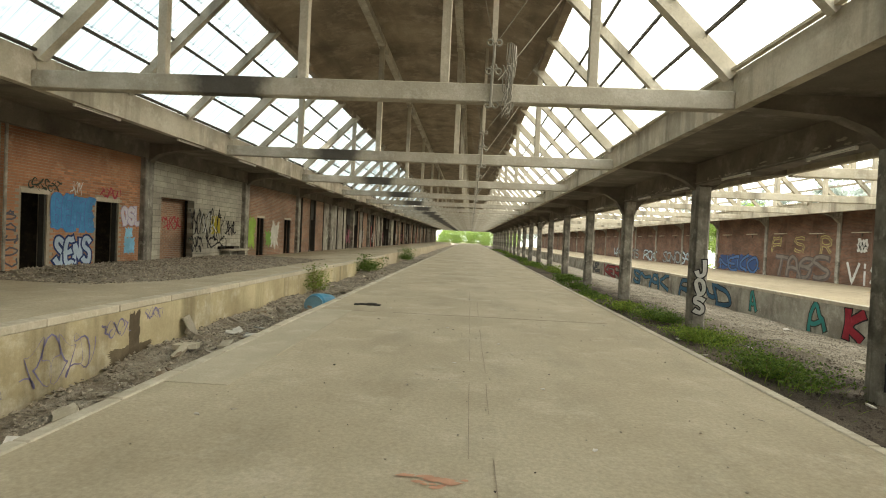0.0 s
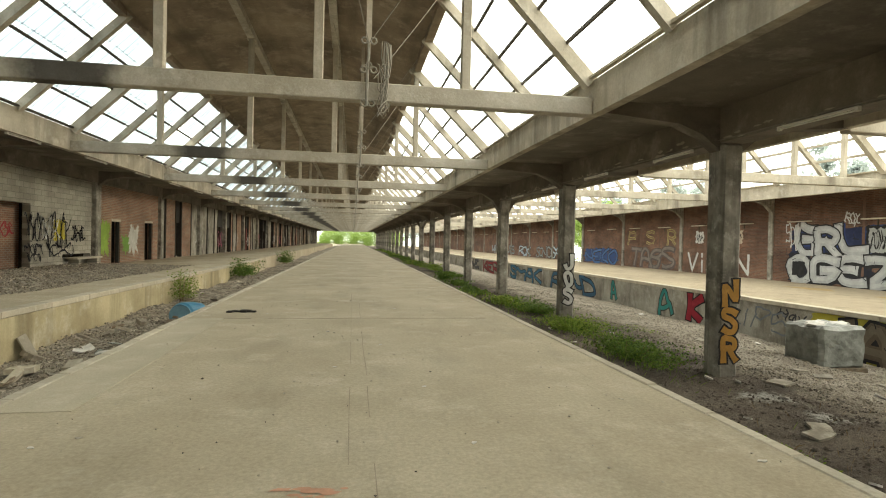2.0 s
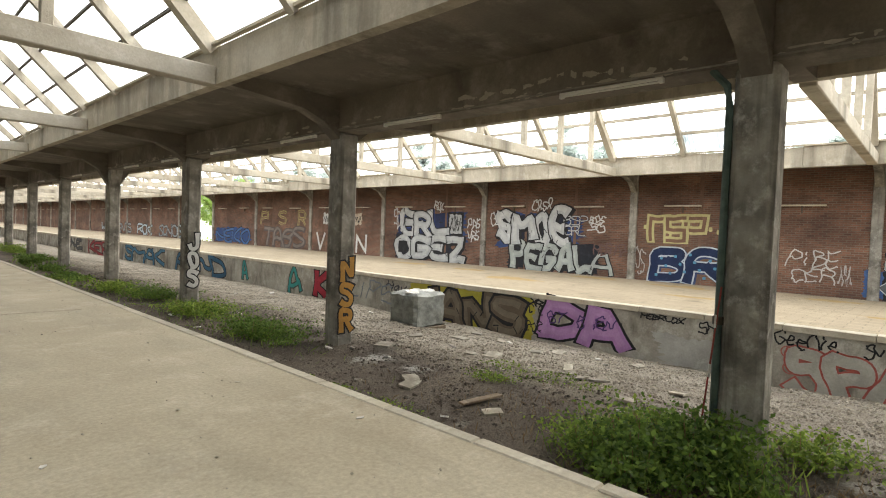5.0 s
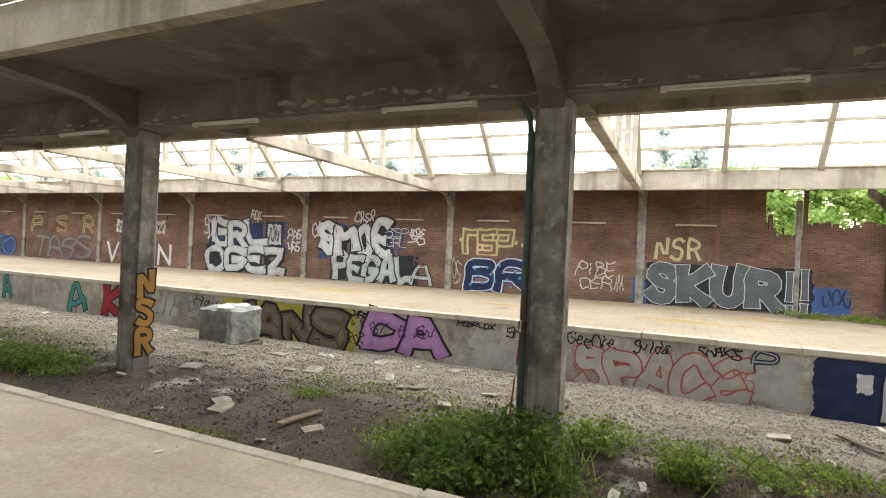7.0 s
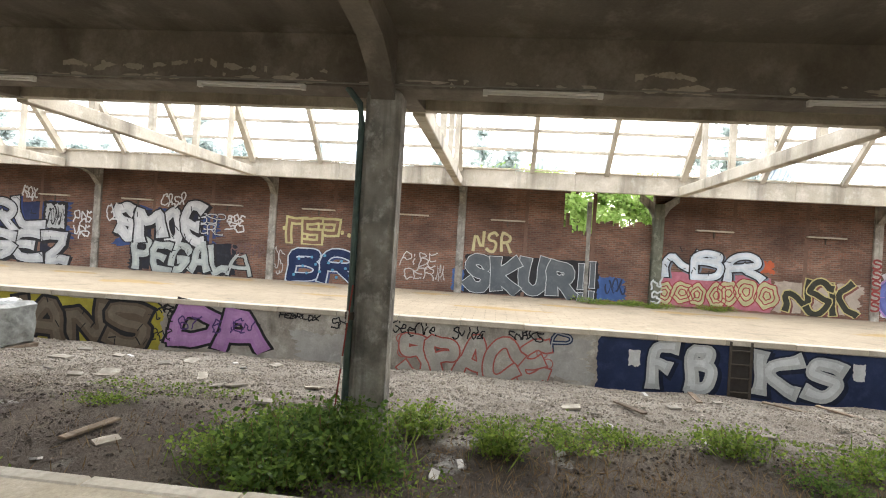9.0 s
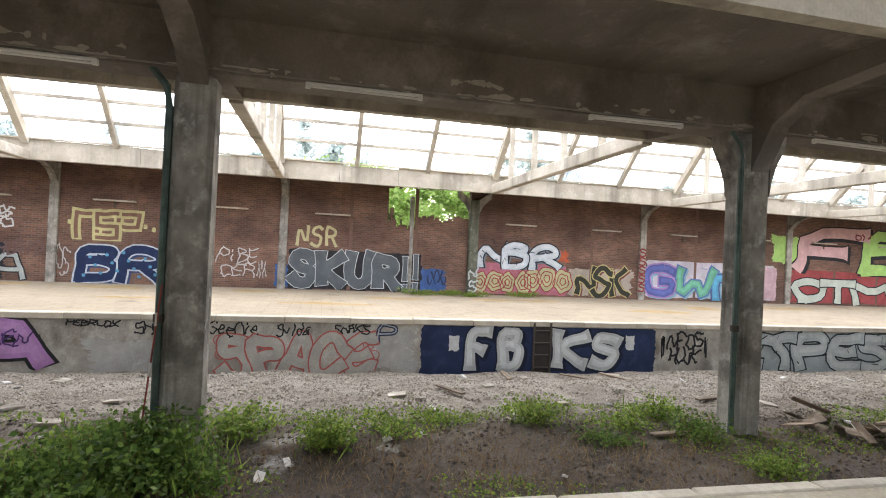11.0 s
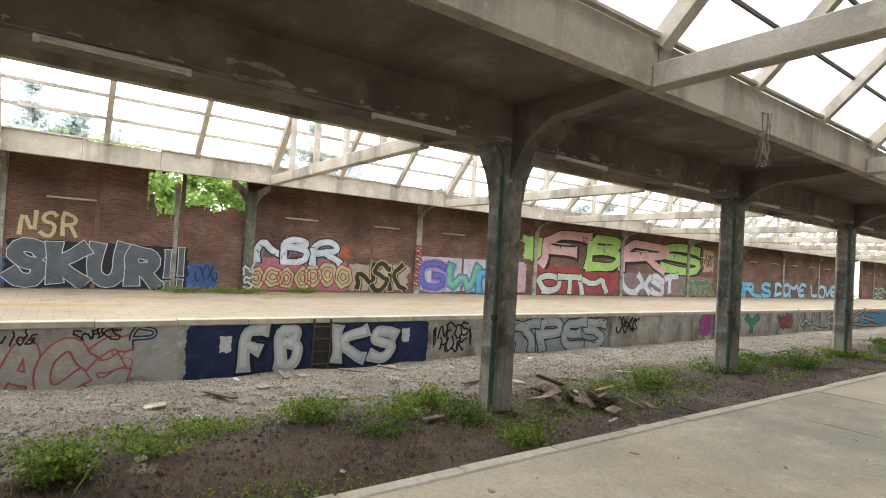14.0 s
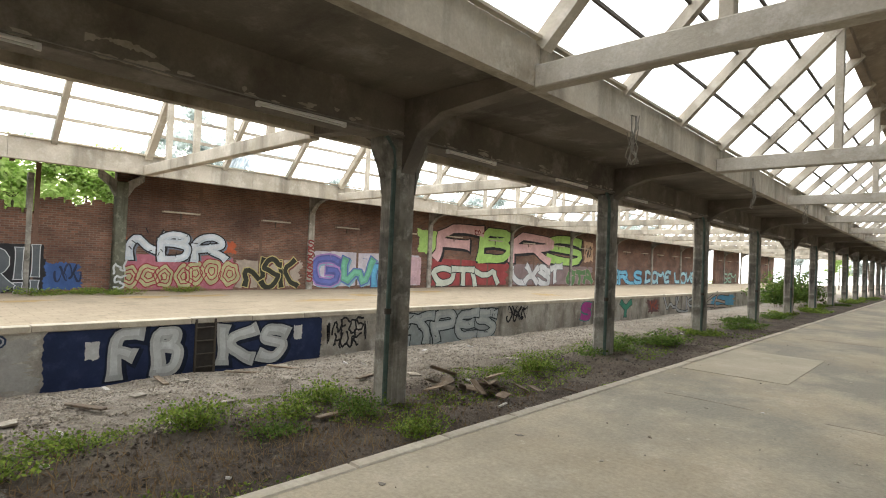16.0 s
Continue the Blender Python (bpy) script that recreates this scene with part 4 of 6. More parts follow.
def bubbles(where, u0, u1, v0, v1, fill, line, group, label, n, seed):
    """Overlapping painted rings too wild to read."""
    r = random.Random(seed)
    t = thing("graffiti", label, "graffiti", group)
    place = FRAMES[where]
    for i in range(n):
        cu, cv = u0 + (u1 - u0) * (i + 0.5) / n + r.uniform(-0.12, 0.12), (v0 + v1) / 2 + r.uniform(-0.12, 0.12) * (v1 - v0)
        ru, rv = (u1 - u0) / n * r.uniform(0.55, 0.75), (v1 - v0) * r.uniform(0.34, 0.44)
        ph, f = r.uniform(0, 6), r.choice((3, 5))
        ring = [(cu + ru * math.cos(a) * (1 + 0.1 * math.sin(f * a + ph)), max(v0 + 0.02, cv + rv * math.sin(a) * (1 + 0.1 * math.cos(f * a + ph)))) for a in [k * math.tau / 28 for k in range(29)]]
        bm = B()
        bm.faces.new([bm.verts.new(place(u, v, 0.006 + 0.0005 * i)) for u, v in ring[:-1]])
        o = part("bubble", bm, paint(fill), t)
        bm = B()
        for k in (1.0, 0.62, 0.3):
            ribbon(bm, [(cu + (u - cu) * k, cv + (v - cv) * k) for u, v in ring], 0.022, place, 0.0064 + 0.0005 * i + 0.004 * (k < 1))
        part("ring", bm, paint(line), o)
    return t


def tag_line(where, text, u0, u1, v0, v1, colour, group, label, thick=0.02):
    """A quick handwritten tag of thin round strokes."""
    r = random.Random(int(abs(u0) * 77) + len(text))
    place = FRAMES[where]
    bm = B()
    w = (u1 - u0) / len(text)
    for i, ch in enumerate(text):
        ph, lean, up = r.uniform(0, 30), r.uniform(0.0, 0.3), r.uniform(-0.12, 0.12)
        for run in letter_lines(ch, 2):
            pts = []
            for x, y in run:
                q = noise.noise_vector((x * 2.4 + ph, y * 2.4, ph)) * 0.42
                pts.append((u0 + (i + 0.05 + (x + q.x) * 0.95 + (y - 0.5) * lean) * w, v0 + (y * 0.85 + q.y * 0.6 + up + 0.08) * (v1 - v0)))
            ribbon(bm, pts, thick, place, 0.011 + 0.002 * (i % 3) )
    return tagged(part("tag", bm, paint(colour)), label, "graffiti", group)


def backdrop_paint(where, u0, u1, v0, v1, colour, seed, rough=0.12, depth=0.0015, parent=None, n=110):
    """An uneven painted field."""
    bm = B()
    place = FRAMES[where]
    pts = []
    for i in range(n):
        a = i * math.tau / n
        c, s = math.cos(a), math.sin(a)
        k = 1 / max(abs(c), abs(s))
        q = 1 - rough * (0.5 + 0.7 * noise.noise((c * 3 + seed, s * 3, seed)) + 0.5 * noise.noise((c * 14 + seed, s * 14, seed)))
        pts.append(bm.verts.new(place((u0 + u1) / 2 + (u1 - u0) / 2 * c * k * q, max(v0, (v0 + v1) / 2 + (v1 - v0) / 2 * s * k * q), depth)))
    bm.faces.new(pts)
    o = part("paint_field", bm, paint(colour), parent)
    if not parent:
        tagged(o, "roughly rolled field of paint on the wall", "graffiti", "painted fields")
    return o


def scribble(where, u0, u1, v0, v1, colour, seed, group, label, r=0.018, loops=5):
    """A quick unreadable tag: one wandering ribbon of paint."""
    q = random.Random(seed)
    f1, f2, p1, p2 = loops * q.uniform(0.9, 1.2), loops * q.uniform(1.5, 2.2), q.uniform(0, 6), q.uniform(0, 6)
    place = FRAMES[where]
    line = []
    n = 26 * loops
    for i in range(n):
        s = i / (n - 1)
        u = u0 + (u1 - u0) * min(1, max(0, s * 0.86 + 0.07 + 0.09 * math.sin(f2 * math.tau * s + p1)))
        v = (v0 + v1) / 2 + (v1 - v0) / 2 * (0.75 * math.sin(f1 * math.tau * s + p2) + 0.25 * math.sin(f2 * 1.7 * math.tau * s))
        line.append((u, v))
    bm = B()
    prev = None
    for i, (u, v) in enumerate(line):
        a, b = line[max(0, i - 1)], line[min(n - 1, i + 1)]
        du, dv = b[0] - a[0], b[1] - a[1]
        l = math.hypot(du, dv) or 1
        w = r * (0.7 + 0.5 * math.sin(i * 0.37))
        pair = (bm.verts.new(place(u - dv / l * w, v + du / l * w, 0.011)), bm.verts.new(place(u + dv / l * w, v - du / l * w, 0.011)))
        if prev:
            bm.faces.new((prev[0], prev[1], pair[1], pair[0]))
        prev = pair
    return tagged(part("tag", bm, paint(colour)), label, "graffiti", group)


GE, GP = "pieces on the brick wall", "pieces on the platform face"
NAVY, CHALK = (0.022, 0.035, 0.09), (0.50, 0.52, 0.51)
# brick wall, from far ahead to far behind
backdrop_paint("E", -51.2, -43.4, -0.14, 1.35, (0.03, 0.07, 0.20), 3, 0.3)
lettering("E", "NEKO", -50.6, -43.8, -0.1, 1.2, (0.06, 0.13, 0.30), BLACK, GE, "dark blue graffiti lettering on red brick", wild=0.1)
lettering("E", "TABS", -41.8, -35.3, -0.1, 1.45, (0.19, 0.165, 0.15), (0.10, 0.08, 0.075), GE, "brown grey graffiti lettering on red brick", drop=(0.11, 0.085, 0.08), weight=0.02, wild=0.1)
for ch, u in (("p", -42.0), ("S", -39.2), ("R", -36.4)):
    lettering("E", ch, u, u + 1.1, 1.7, 2.75, (0.20, 0.12, 0.08), (0.42, 0.38, 0.15), GE, "pale yellow outlined letter high on red brick", weight=0.0, wild=0.08, smooth=0)
lettering("E", "ViSON", -33.9, -28.0, -0.1, 1.2, WHITE, None, GE, "plain white capital letters on red brick", weight=0.03, wild=0.02, smooth=0, swell=0)
for u, c in ((-32.6, WHITE), (-29.0, (0.45, 0.38, 0.30)), (-30.9, (0.42, 0.30, 0.10))):
    backdrop_paint("E", u - 0.5, u + 0.5, 1.75, 2.65, c, u, 0.35, 0.003)
for u in (-32.6, -29.0):
    scribble("E", u - 0.35, u + 0.35, 1.95, 2.4, BLACK, int(-u), GE, "small black drawing on a pale patch", 0.03, 3)
backdrop_paint("E", -25.2, -19.0, 0.9, 2.75, (0.035, 0.06, 0.16), 5, 0.28)
for u0, u1, v0, v1, c in ((-25.4, -20.2, -0.14, 1.5, (0.02, 0.022, 0.035)), (-25.2, -20.6, 1.3, 2.65, (0.025, 0.035, 0.09)), (-17.1, -12.9, 1.2, 2.6, (0.02, 0.022, 0.04)), (-16.6, -11.2, -0.14, 1.3, (0.02, 0.022, 0.03))):
    backdrop_paint("E", u0, u1, v0, v1, c, u0 + v1, 0.16, 0.0021)
lettering("E", "GRL", -24.8, -20.8, 1.3, 2.85, (0.42, 0.43, 0.44), BLACK, GE, "silver block graffiti with black outline", drop=(0.03, 0.05, 0.16), inner=(0.50, 0.51, 0.52), wild=0.13, weight=0.09)
backdrop_paint("E", -20.85, -19.55, 1.3, 2.75, BLACK, 18, 0.16, 0.0032)
backdrop_paint("E", -20.72, -19.68, 1.42, 2.62, (0.42, 0.43, 0.43), 15, 0.2, 0.0045)
scribble("E", -20.6, -19.8, 1.6, 2.5, BLACK, 66, GE, "black line drawing on a silver patch", 0.028, 4)
lettering("E", "OGEZ", -25.3, -19.2, -0.14, 1.35, (0.41, 0.42, 0.43), BLACK, GE, "silver block graffiti with black outline", drop=BLACK, inner=(0.49, 0.50, 0.50), wild=0.1, weight=0.1, smooth=1)
backdrop_paint("E", -24.9, -24.05, 0.2, 0.95, BLACK, 67, 0.1, 0.0145)
backdrop_paint("E", -17.4, -11.9, 0.75, 2.75, (0.035, 0.06, 0.16), 6, 0.35)
lettering("E", "SMOE", -17.3, -13.0, 1.1, 2.8, (0.46, 0.47, 0.48), BLACK, GE, "white and silver block graffiti with black shade", drop=BLACK, inner=(0.54, 0.55, 0.55), wild=0.12, weight=0.09, swell=0.5)
lettering("E", "BSP", -13.3, -12.0, 2.08, 2.55, (0.46, 0.47, 0.48), BLACK, GE, "small silver letters beside the block graffiti", weight=0.0, edge=0.03, lift=0.003)
lettering("E", "GRL", -13.25, -12.1, 1.62, 2.08, (0.46, 0.47, 0.48), BLACK, GE, "small silver letters beside the block graffiti", weight=0.0, edge=0.03, lift=0.003)
lettering("E", "PEGAL", -16.4, -11.7, -0.14, 1.2, (0.34, 0.37, 0.36), BLACK, GE, "grey green block graffiti with black shade", drop=BLACK, inner=(0.40, 0.43, 0.41), wild=0.1, weight=0.08, smooth=1)
lettering("E", "A", -11.9, -10.7, -0.14, 0.85, (0.36, 0.39, 0.38), BLACK, GE, "pale spiked end of the block graffiti", weight=0.03, smooth=0)
for i, (u, w, z0, z1, word) in enumerate(((-25.35, 0.85, 1.65, 2.85, "SOS"), (-21.9, 0.8, 2.75, 3.3, "ROX"), (-19.25, 0.85, 1.8, 2.35, "PAS"), (-19.25, 0.8, 1.15, 1.7, "VRS"), (-17.7, 0.7, 1.9, 2.7, "GS"), (-15.1, 1.15, 2.8, 3.3, "CASA"), (-11.95, 0.75, 2.2, 2.55, "BOS"), (-11.95, 0.75, 1.8, 2.2, "SO"))):
    tag_line("E", word, u, u + w, z0, z1, (0.55, 0.55, 0.54), GE, "small white tag on red brick", 0.03)
for ch, v in (("N", 0.45), ("S", -0.1)):
    tag_line("E", ch, 6.15, 6.5, v, v + 0.5, CHALK, GE, "white letter on the mossy column", 0.035).location.x = -0.315
tag_line("E", "ROS", -10.0, -9.3, 0.2, 1.2, (0.45, 0.43, 0.4), GE, "small white tag on red brick", 0.02)
tag_line("E", "HOSIO", -11.7, -10.2, 0.8, 1.3, (0.13, 0.08, 0.075), GE, "faint dark tag on red brick", 0.03)
lettering("E", "nsp", -9.2, -6.95, 1.5, 2.55, (0.20, 0.115, 0.08), (0.50, 0.45, 0.22), GE, "pale yellow outlined letters on red brick", weight=0.02, edge=0.075, smooth=0, swell=0, wild=0.04)
for u, v in ((-6.75, 1.95), (-6.45, 1.85), (-9.35, 2.0)):
    backdrop_paint("E", u - 0.08, u + 0.08, v, v + 0.2, (0.50, 0.45, 0.22), u, 0.2, 0.004, n=12)
lettering("E", "BRi", -9.1, -5.5, -0.14, 1.25, (0.014, 0.026, 0.075), (0.46, 0.51, 0.58), GE, "navy graffiti letters with pale blue outline", weight=0.08, edge=0.03, drop=(0.04, 0.06, 0.14))
for i in range(16):
    u, v = -8.85 + i * 0.19, 0.05 + (i * 37 % 10) / 10
    backdrop_paint("E", u, u + 0.13, v, v + 0.13, (0.10, 0.27, 0.42), i, 0.2, 0.0285, n=10)
tag_line("E", "PiBE", -4.1, -2.6, 0.75, 1.35, (0.5, 0.48, 0.46), GE, "white scribbled tag on red brick", 0.022)
tag_line("E", "CER", -4.0, -2.7, 0.3, 0.85, (0.5, 0.48, 0.46), GE, "white scribbled tag on red brick", 0.022)
scribble("E", -2.6, -2.2, 0.2, 0.95, (0.42, 0.40, 0.38), 53, GE, "faint white flourish on red brick", 0.016, 3)
lettering("E", "NSR", -1.1, 0.5, 1.6, 2.45, (0.47, 0.42, 0.23), None, GE, "pale yellow painted letters on red brick", weight=0.02, wild=0.06, smooth=1)
backdrop_paint("E", -1.95, -1.0, -0.14, 0.85, (0.05, 0.11, 0.27), 8, 0.25)
backdrop_paint("E", 3.6, 5.35, -0.14, 0.95, (0.05, 0.10, 0.25), 9, 0.3)
scribble("E", 4.4, 5.2, 0.2, 0.85, (0.03, 0.04, 0.08), 54, GE, "dark flourish on blue paint", 0.03, 3)
backdrop_paint("E", -1.5, 4.2, -0.15, 1.5, BLACK, 58, 0.06, 0.0022)
lettering("E", "SKUR!!", -1.4, 4.15, -0.12, 1.45, (0.10, 0.115, 0.125), (0.50, 0.52, 0.53), GE, "charcoal block graffiti with white edge lines", drop=BLACK, weight=0.12, edge=0.014, wild=0.07, smooth=1, lap=0.06)
lettering("E", "NBR", 6.65, 10.45, 1.05, 2.2, (0.50, 0.56, 0.62), BLACK, GE, "pale blue and white graffiti letters", drop=(0.16, 0.18, 0.22), inner=(0.60, 0.63, 0.66), weight=0.09, wild=0.1)
for u0, u1 in ((6.2, 6.65), (10.2, 11.0)):
    backdrop_paint("E", u0, u1, 1.35, 2.0, (0.42, 0.10, 0.04), u0, 0.5, 0.0025)
backdrop_paint("E", 6.3, 11.0, -0.14, 1.3, (0.40, 0.14, 0.18), 10, 0.12)
bubbles("E", 6.5, 10.9, -0.12, 1.15, (0.42, 0.40, 0.22), (0.28, 0.04, 0.05), GE, "yellow rings with red outlines on a pink field", 7, 4)
backdrop_paint("E", 10.8, 14.3, -0.14, 1.25, (0.36, 0.30, 0.25), 11, 0.2)
lettering("E", "NSK", 11.3, 14.0, -0.08, 1.15, (0.035, 0.035, 0.025), (0.42, 0.36, 0.16), GE, "black graffiti letters with yellow edge", weight=0.05, edge=0.03, drop=(0.16, 0.06, 0.05), wild=0.12)
for k in range(5):
    lettering("E", "S", 14.45, 14.82, 0.2 + k * 0.41, 0.6 + k * 0.41, (0.25, 0.05, 0.045), None, GE, "red mark painted down a pilaster", weight=0.05, lift=0.105)
backdrop_paint("E", 14.75, 22.3, -0.05, 1.75, (0.50, 0.46, 0.50), 12, 0.07)
for ch, u0, u1, c, e in (("G", 14.8, 16.6, (0.10, 0.12, 0.32), (0.34, 0.20, 0.42)), ("W", 16.5, 18.7, (0.14, 0.36, 0.24), (0.10, 0.16, 0.36)), ("N", 18.6, 21.1, (0.10, 0.30, 0.46), (0.08, 0.10, 0.22))):
    lettering("E", ch, u0, u1, -0.05, 1.5, c, e, GE, "blue green and violet block letter", drop=(0.22, 0.38, 0.46), weight=0.08, edge=0.04, inner=tuple(v * 1.3 for v in c), smooth=1)
backdrop_paint("E", 21.1, 22.3, -0.05, 1.7, (0.52, 0.36, 0.38), 19, 0.15, 0.0024)
backdrop_paint("E", 22.9, 31.0, -0.1, 1.6, (0.30, 0.06, 0.06), 13, 0.12)
backdrop_paint("E", 30.9, 43.4, -0.1, 1.5, (0.23, 0.17, 0.17), 37, 0.12)
backdrop_paint("E", 21.8, 24.2, 1.75, 3.4, (0.38, 0.58, 0.17), 14, 0.35, 0.0028)
for ch, u0, u1, c in (("F", 23.5, 27.9, (0.60, 0.38, 0.37)), ("B", 27.6, 31.7, (0.36, 0.56, 0.16)), ("R", 31.0, 36.6, (0.60, 0.38, 0.37)), ("S", 35.6, 41.3, (0.36, 0.56, 0.16))):
    lettering("E", ch, u0, u1, 1.45, 3.75, c, BLACK, GE, "huge pink and green graffiti letter with black shade", drop=BLACK, weight=0.085, edge=0.035, lift=0.002, smooth=1, swell=0.5)
backdrop_paint("E", 41.5, 43.3, 1.7, 3.7, (0.50, 0.34, 0.22), 17, 0.3, 0.0028)
scribble("E", 41.8, 43.0, 2.2, 3.3, BLACK, 68, GE, "black line drawing on an orange patch", 0.05, 3)
tag_line("E", "2018", 26.6, 28.2, 3.25, 3.6, (0.20, 0.04, 0.04), GE, "small dark red year on the pink letter", 0.035)
lettering("E", "OTM", 23.1, 29.6, -0.1, 1.15, (0.50, 0.54, 0.46), BLACK, GE, "pale green block graffiti with black outline", lift=0.004, weight=0.12, smooth=1)
lettering("E", "LXST", 31.2, 38.1, -0.08, 1.35, (0.56, 0.57, 0.57), (0.14, 0.14, 0.15), GE, "silver graffiti letters over dark paint", lift=0.004, wild=0.12, weight=0.12)
lettering("E", "GTA", 38.8, 43.2, -0.08, 1.2, (0.10, 0.20, 0.08), (0.35, 0.26, 0.24), GE, "green graffiti letters over dark paint", lift=0.004, wild=0.12, weight=0.12)
for word, u0, u1, c in (("GRLS", 46.5, 53.6, (0.16, 0.42, 0.58)), ("DOME", 54.3, 61.1, (0.30, 0.50, 0.55)), ("LOVE", 62.3, 69.5, (0.30, 0.50, 0.55))):
    lettering("E", word, u0, u1, -0.08, 1.25, c, (0.03, 0.06, 0.12), GE, "light blue graffiti letters on red brick", wild=0.12, weight=0.09)
lettering("E", "GEM", 80.5, 86.5, -0.08, 1.2, (0.25, 0.40, 0.28), BLACK, GE, "green graffiti letters on red brick", wild=0.1)
for i, u in enumerate((-59.9, -65.1, -72.3, -79.5, -86.8)):
    lettering("E", ("GANG", "SONiC", "ROK", "ENTS", "WAVE")[i], u, u + 5.2, -0.05, 1.2, ((0.42, 0.5, 0.56), (0.25, 0.27, 0.28))[i % 2], BLACK, GE, "silvery blue graffiti letters on red brick", wild=0.1)

# platform face
backdrop_paint("P", -14.3, -8.75, -1.72, -0.31, (0.40, 0.35, 0.05), 21, 0.06)
lettering("P", "JANS", -14.1, -9.15, -1.72, -0.38, (0.135, 0.105, 0.075), BLACK, GP, "brown block graffiti with black outline on yellow", weight=0.13, edge=0.05, inner=(0.19, 0.155, 0.115), smooth=1, wild=0.06, swell=0.1)
for word, u, v in (("C", -9.05, -0.78), ("E", -8.72, -0.78), ("202", -9.15, -1.3)):
    tag_line("P", word, u, u + 0.2 * len(word), v, v + 0.28, BLACK, GP, "small black capitals on yellow paint", 0.016)
tag_line("P", "XR", -9.0, -8.55, -0.55, -0.33, BLACK, GP, "small black tag on yellow paint", 0.022)
lettering("P", "DA", -8.6, -5.98, -1.42, -0.33, (0.42, 0.22, 0.47), BLACK, GP, "violet graffiti letters with thick black outline", weight=0.15, edge=0.05, wild=0.07, smooth=0, swell=0.2, inner=(0.46, 0.26, 0.50), strokes=False)
for word, u in (("ST", -8.35), ("B", -7.4), ("i", -7.0), ("EN", -6.85)):
    tag_line("P", word, u, u + 0.27 * len(word), -0.95, -0.6, (0.09, 0.05, 0.17), GP, "small dark capitals on the violet piece", 0.018).location.x = -0.016
for word, u0, u1, v0, v1 in (("HEBRLOX", -5.6, -4.55, -0.47, -0.33), ("SNAKS", -4.2, -3.2, -0.66, -0.34), ("Geenie", -2.6, -1.45, -0.64, -0.33), ("Svida", -1.05, -0.25, -0.63, -0.33), ("SNAKS", 0.33, 1.2, -0.57, -0.32)):
    tag_line("P", word, u0, u1, v0, v1, BLACK, GP, "small black tag on grey render", 0.017)
lettering("P", "SPACE", -2.4, 1.45, -1.62, -0.6, (0.43, 0.41, 0.365), (0.44, 0.12, 0.10), GP, "thin red outlined letters on grey render", weight=0.09, edge=0.028, wild=0.12)
for u, v in ((-2.35, -0.75), (-2.3, -1.1), (1.35, -1.1), (1.2, -0.85)):
    ring = B()
    ribbon(ring, [(u + 0.13 * math.cos(k * math.tau / 16), v + 0.12 * math.sin(k * math.tau / 16)) for k in range(17)], 0.014, FRAMES["P"], 0.007)
    tagged(part("tag", ring, paint((0.42, 0.15, 0.13))), "thin red painted ring on grey render", "graffiti", GP)
lettering("P", "P", 1.42, 1.9, -0.78, -0.33, (0.40, 0.42, 0.45), (0.03, 0.05, 0.10), GP, "dark blue outlined letter on grey render", weight=-0.02, edge=0.06, smooth=1)
backdrop_paint("P", -5.4, -3.0, -1.6, -0.7, (0.40, 0.39, 0.365), 26, 0.45, 0.001)
backdrop_paint("P", 0.2, 2.6, -1.6, -0.35, (0.43, 0.42, 0.39), 29, 0.45, 0.001)
backdrop_paint("P", 2.5, 9.4, -1.75, -0.31, NAVY, 22, 0.03)
for ch, u0, u1 in (("F", 3.72, 4.52), ("B", 4.6, 5.46), ("K", 6.2, 7.3), ("S", 7.32, 8.28)):
    lettering("P", ch, u0, u1, -1.47, -0.38, CHALK, (0.012, 0.018, 0.04), GP, "fat chalky white letter on navy paint", weight=0.11, edge=0.03, inner=(0.66, 0.69, 0.68), drop=(0.012, 0.018, 0.04), swell=0.35, wild=0.07, strokes=False)
for u in (3.42, 8.54):
    backdrop_paint("P", u - 0.15, u + 0.15, -1.0 + 0.06 * (u > 5), -0.56 + 0.06 * (u > 5), (0.60, 0.61, 0.60), u, 0.2, 0.016)
tag_line("P", "NFOS", 9.75, 10.9, -0.85, -0.38, BLACK, GP, "black scrawled words on grey render", 0.03)
tag_line("P", "HLUK", 9.8, 10.8, -1.3, -0.85, BLACK, GP, "black scrawled words on grey render", 0.03)
for u in (9.6, 11.02):
    scribble("P", u - 0.06, u + 0.06, -1.2, -0.5, BLACK, int(u * 9), GP, "black wavy bracket beside the words", 0.02, 2)
backdrop_paint("P", 11.7, 18.0, -1.6, -0.31, (0.30, 0.34, 0.34), 23, 0.12)
lettering("P", "2TPES", 11.7, 17.9, -1.5, -0.34, (0.39, 0.43, 0.43), (0.03, 0.04, 0.045), GP, "pale grey bubble graffiti with dark outline", weight=0.11, edge=0.03, inner=(0.46, 0.49, 0.48), wild=0.1)
scribble("P", 18.6, 20.2, -1.0, -0.33, BLACK, 92, GP, "black scrawled tag on grey render", 0.04, 6)
lettering("P", "S", 24.9, 26.0, -1.3, -0.33, (0.38, 0.06, 0.26), (0.06, 0.22, 0.22), GP, "magenta graffiti letter with teal edge", weight=0.12)
lettering("P", "Y", 29.4, 30.9, -1.35, -0.34, (0.06, 0.26, 0.18), (0.05, 0.10, 0.09), GP, "green graffiti letter on grey render", weight=0.12)
backdrop_paint("P", 33.0, 35.3, -1.35, -0.33, (0.17, 0.09, 0.09), 27, 0.5)
scribble("P", 33.6, 34.8, -1.1, -0.5, (0.40, 0.10, 0.06), 28, GP, "red drawing on a dark patch", 0.05, 3)
lettering("P", "WLK", 35.8, 42.0, -1.4, -0.33, (0.42, 0.44, 0.45), BLACK, GP, "grey graffiti letters with black outline", wild=0.12)
backdrop_paint("P", 45, 52, -1.45, -0.32, (0.10, 0.32, 0.52), 28, 0.3)
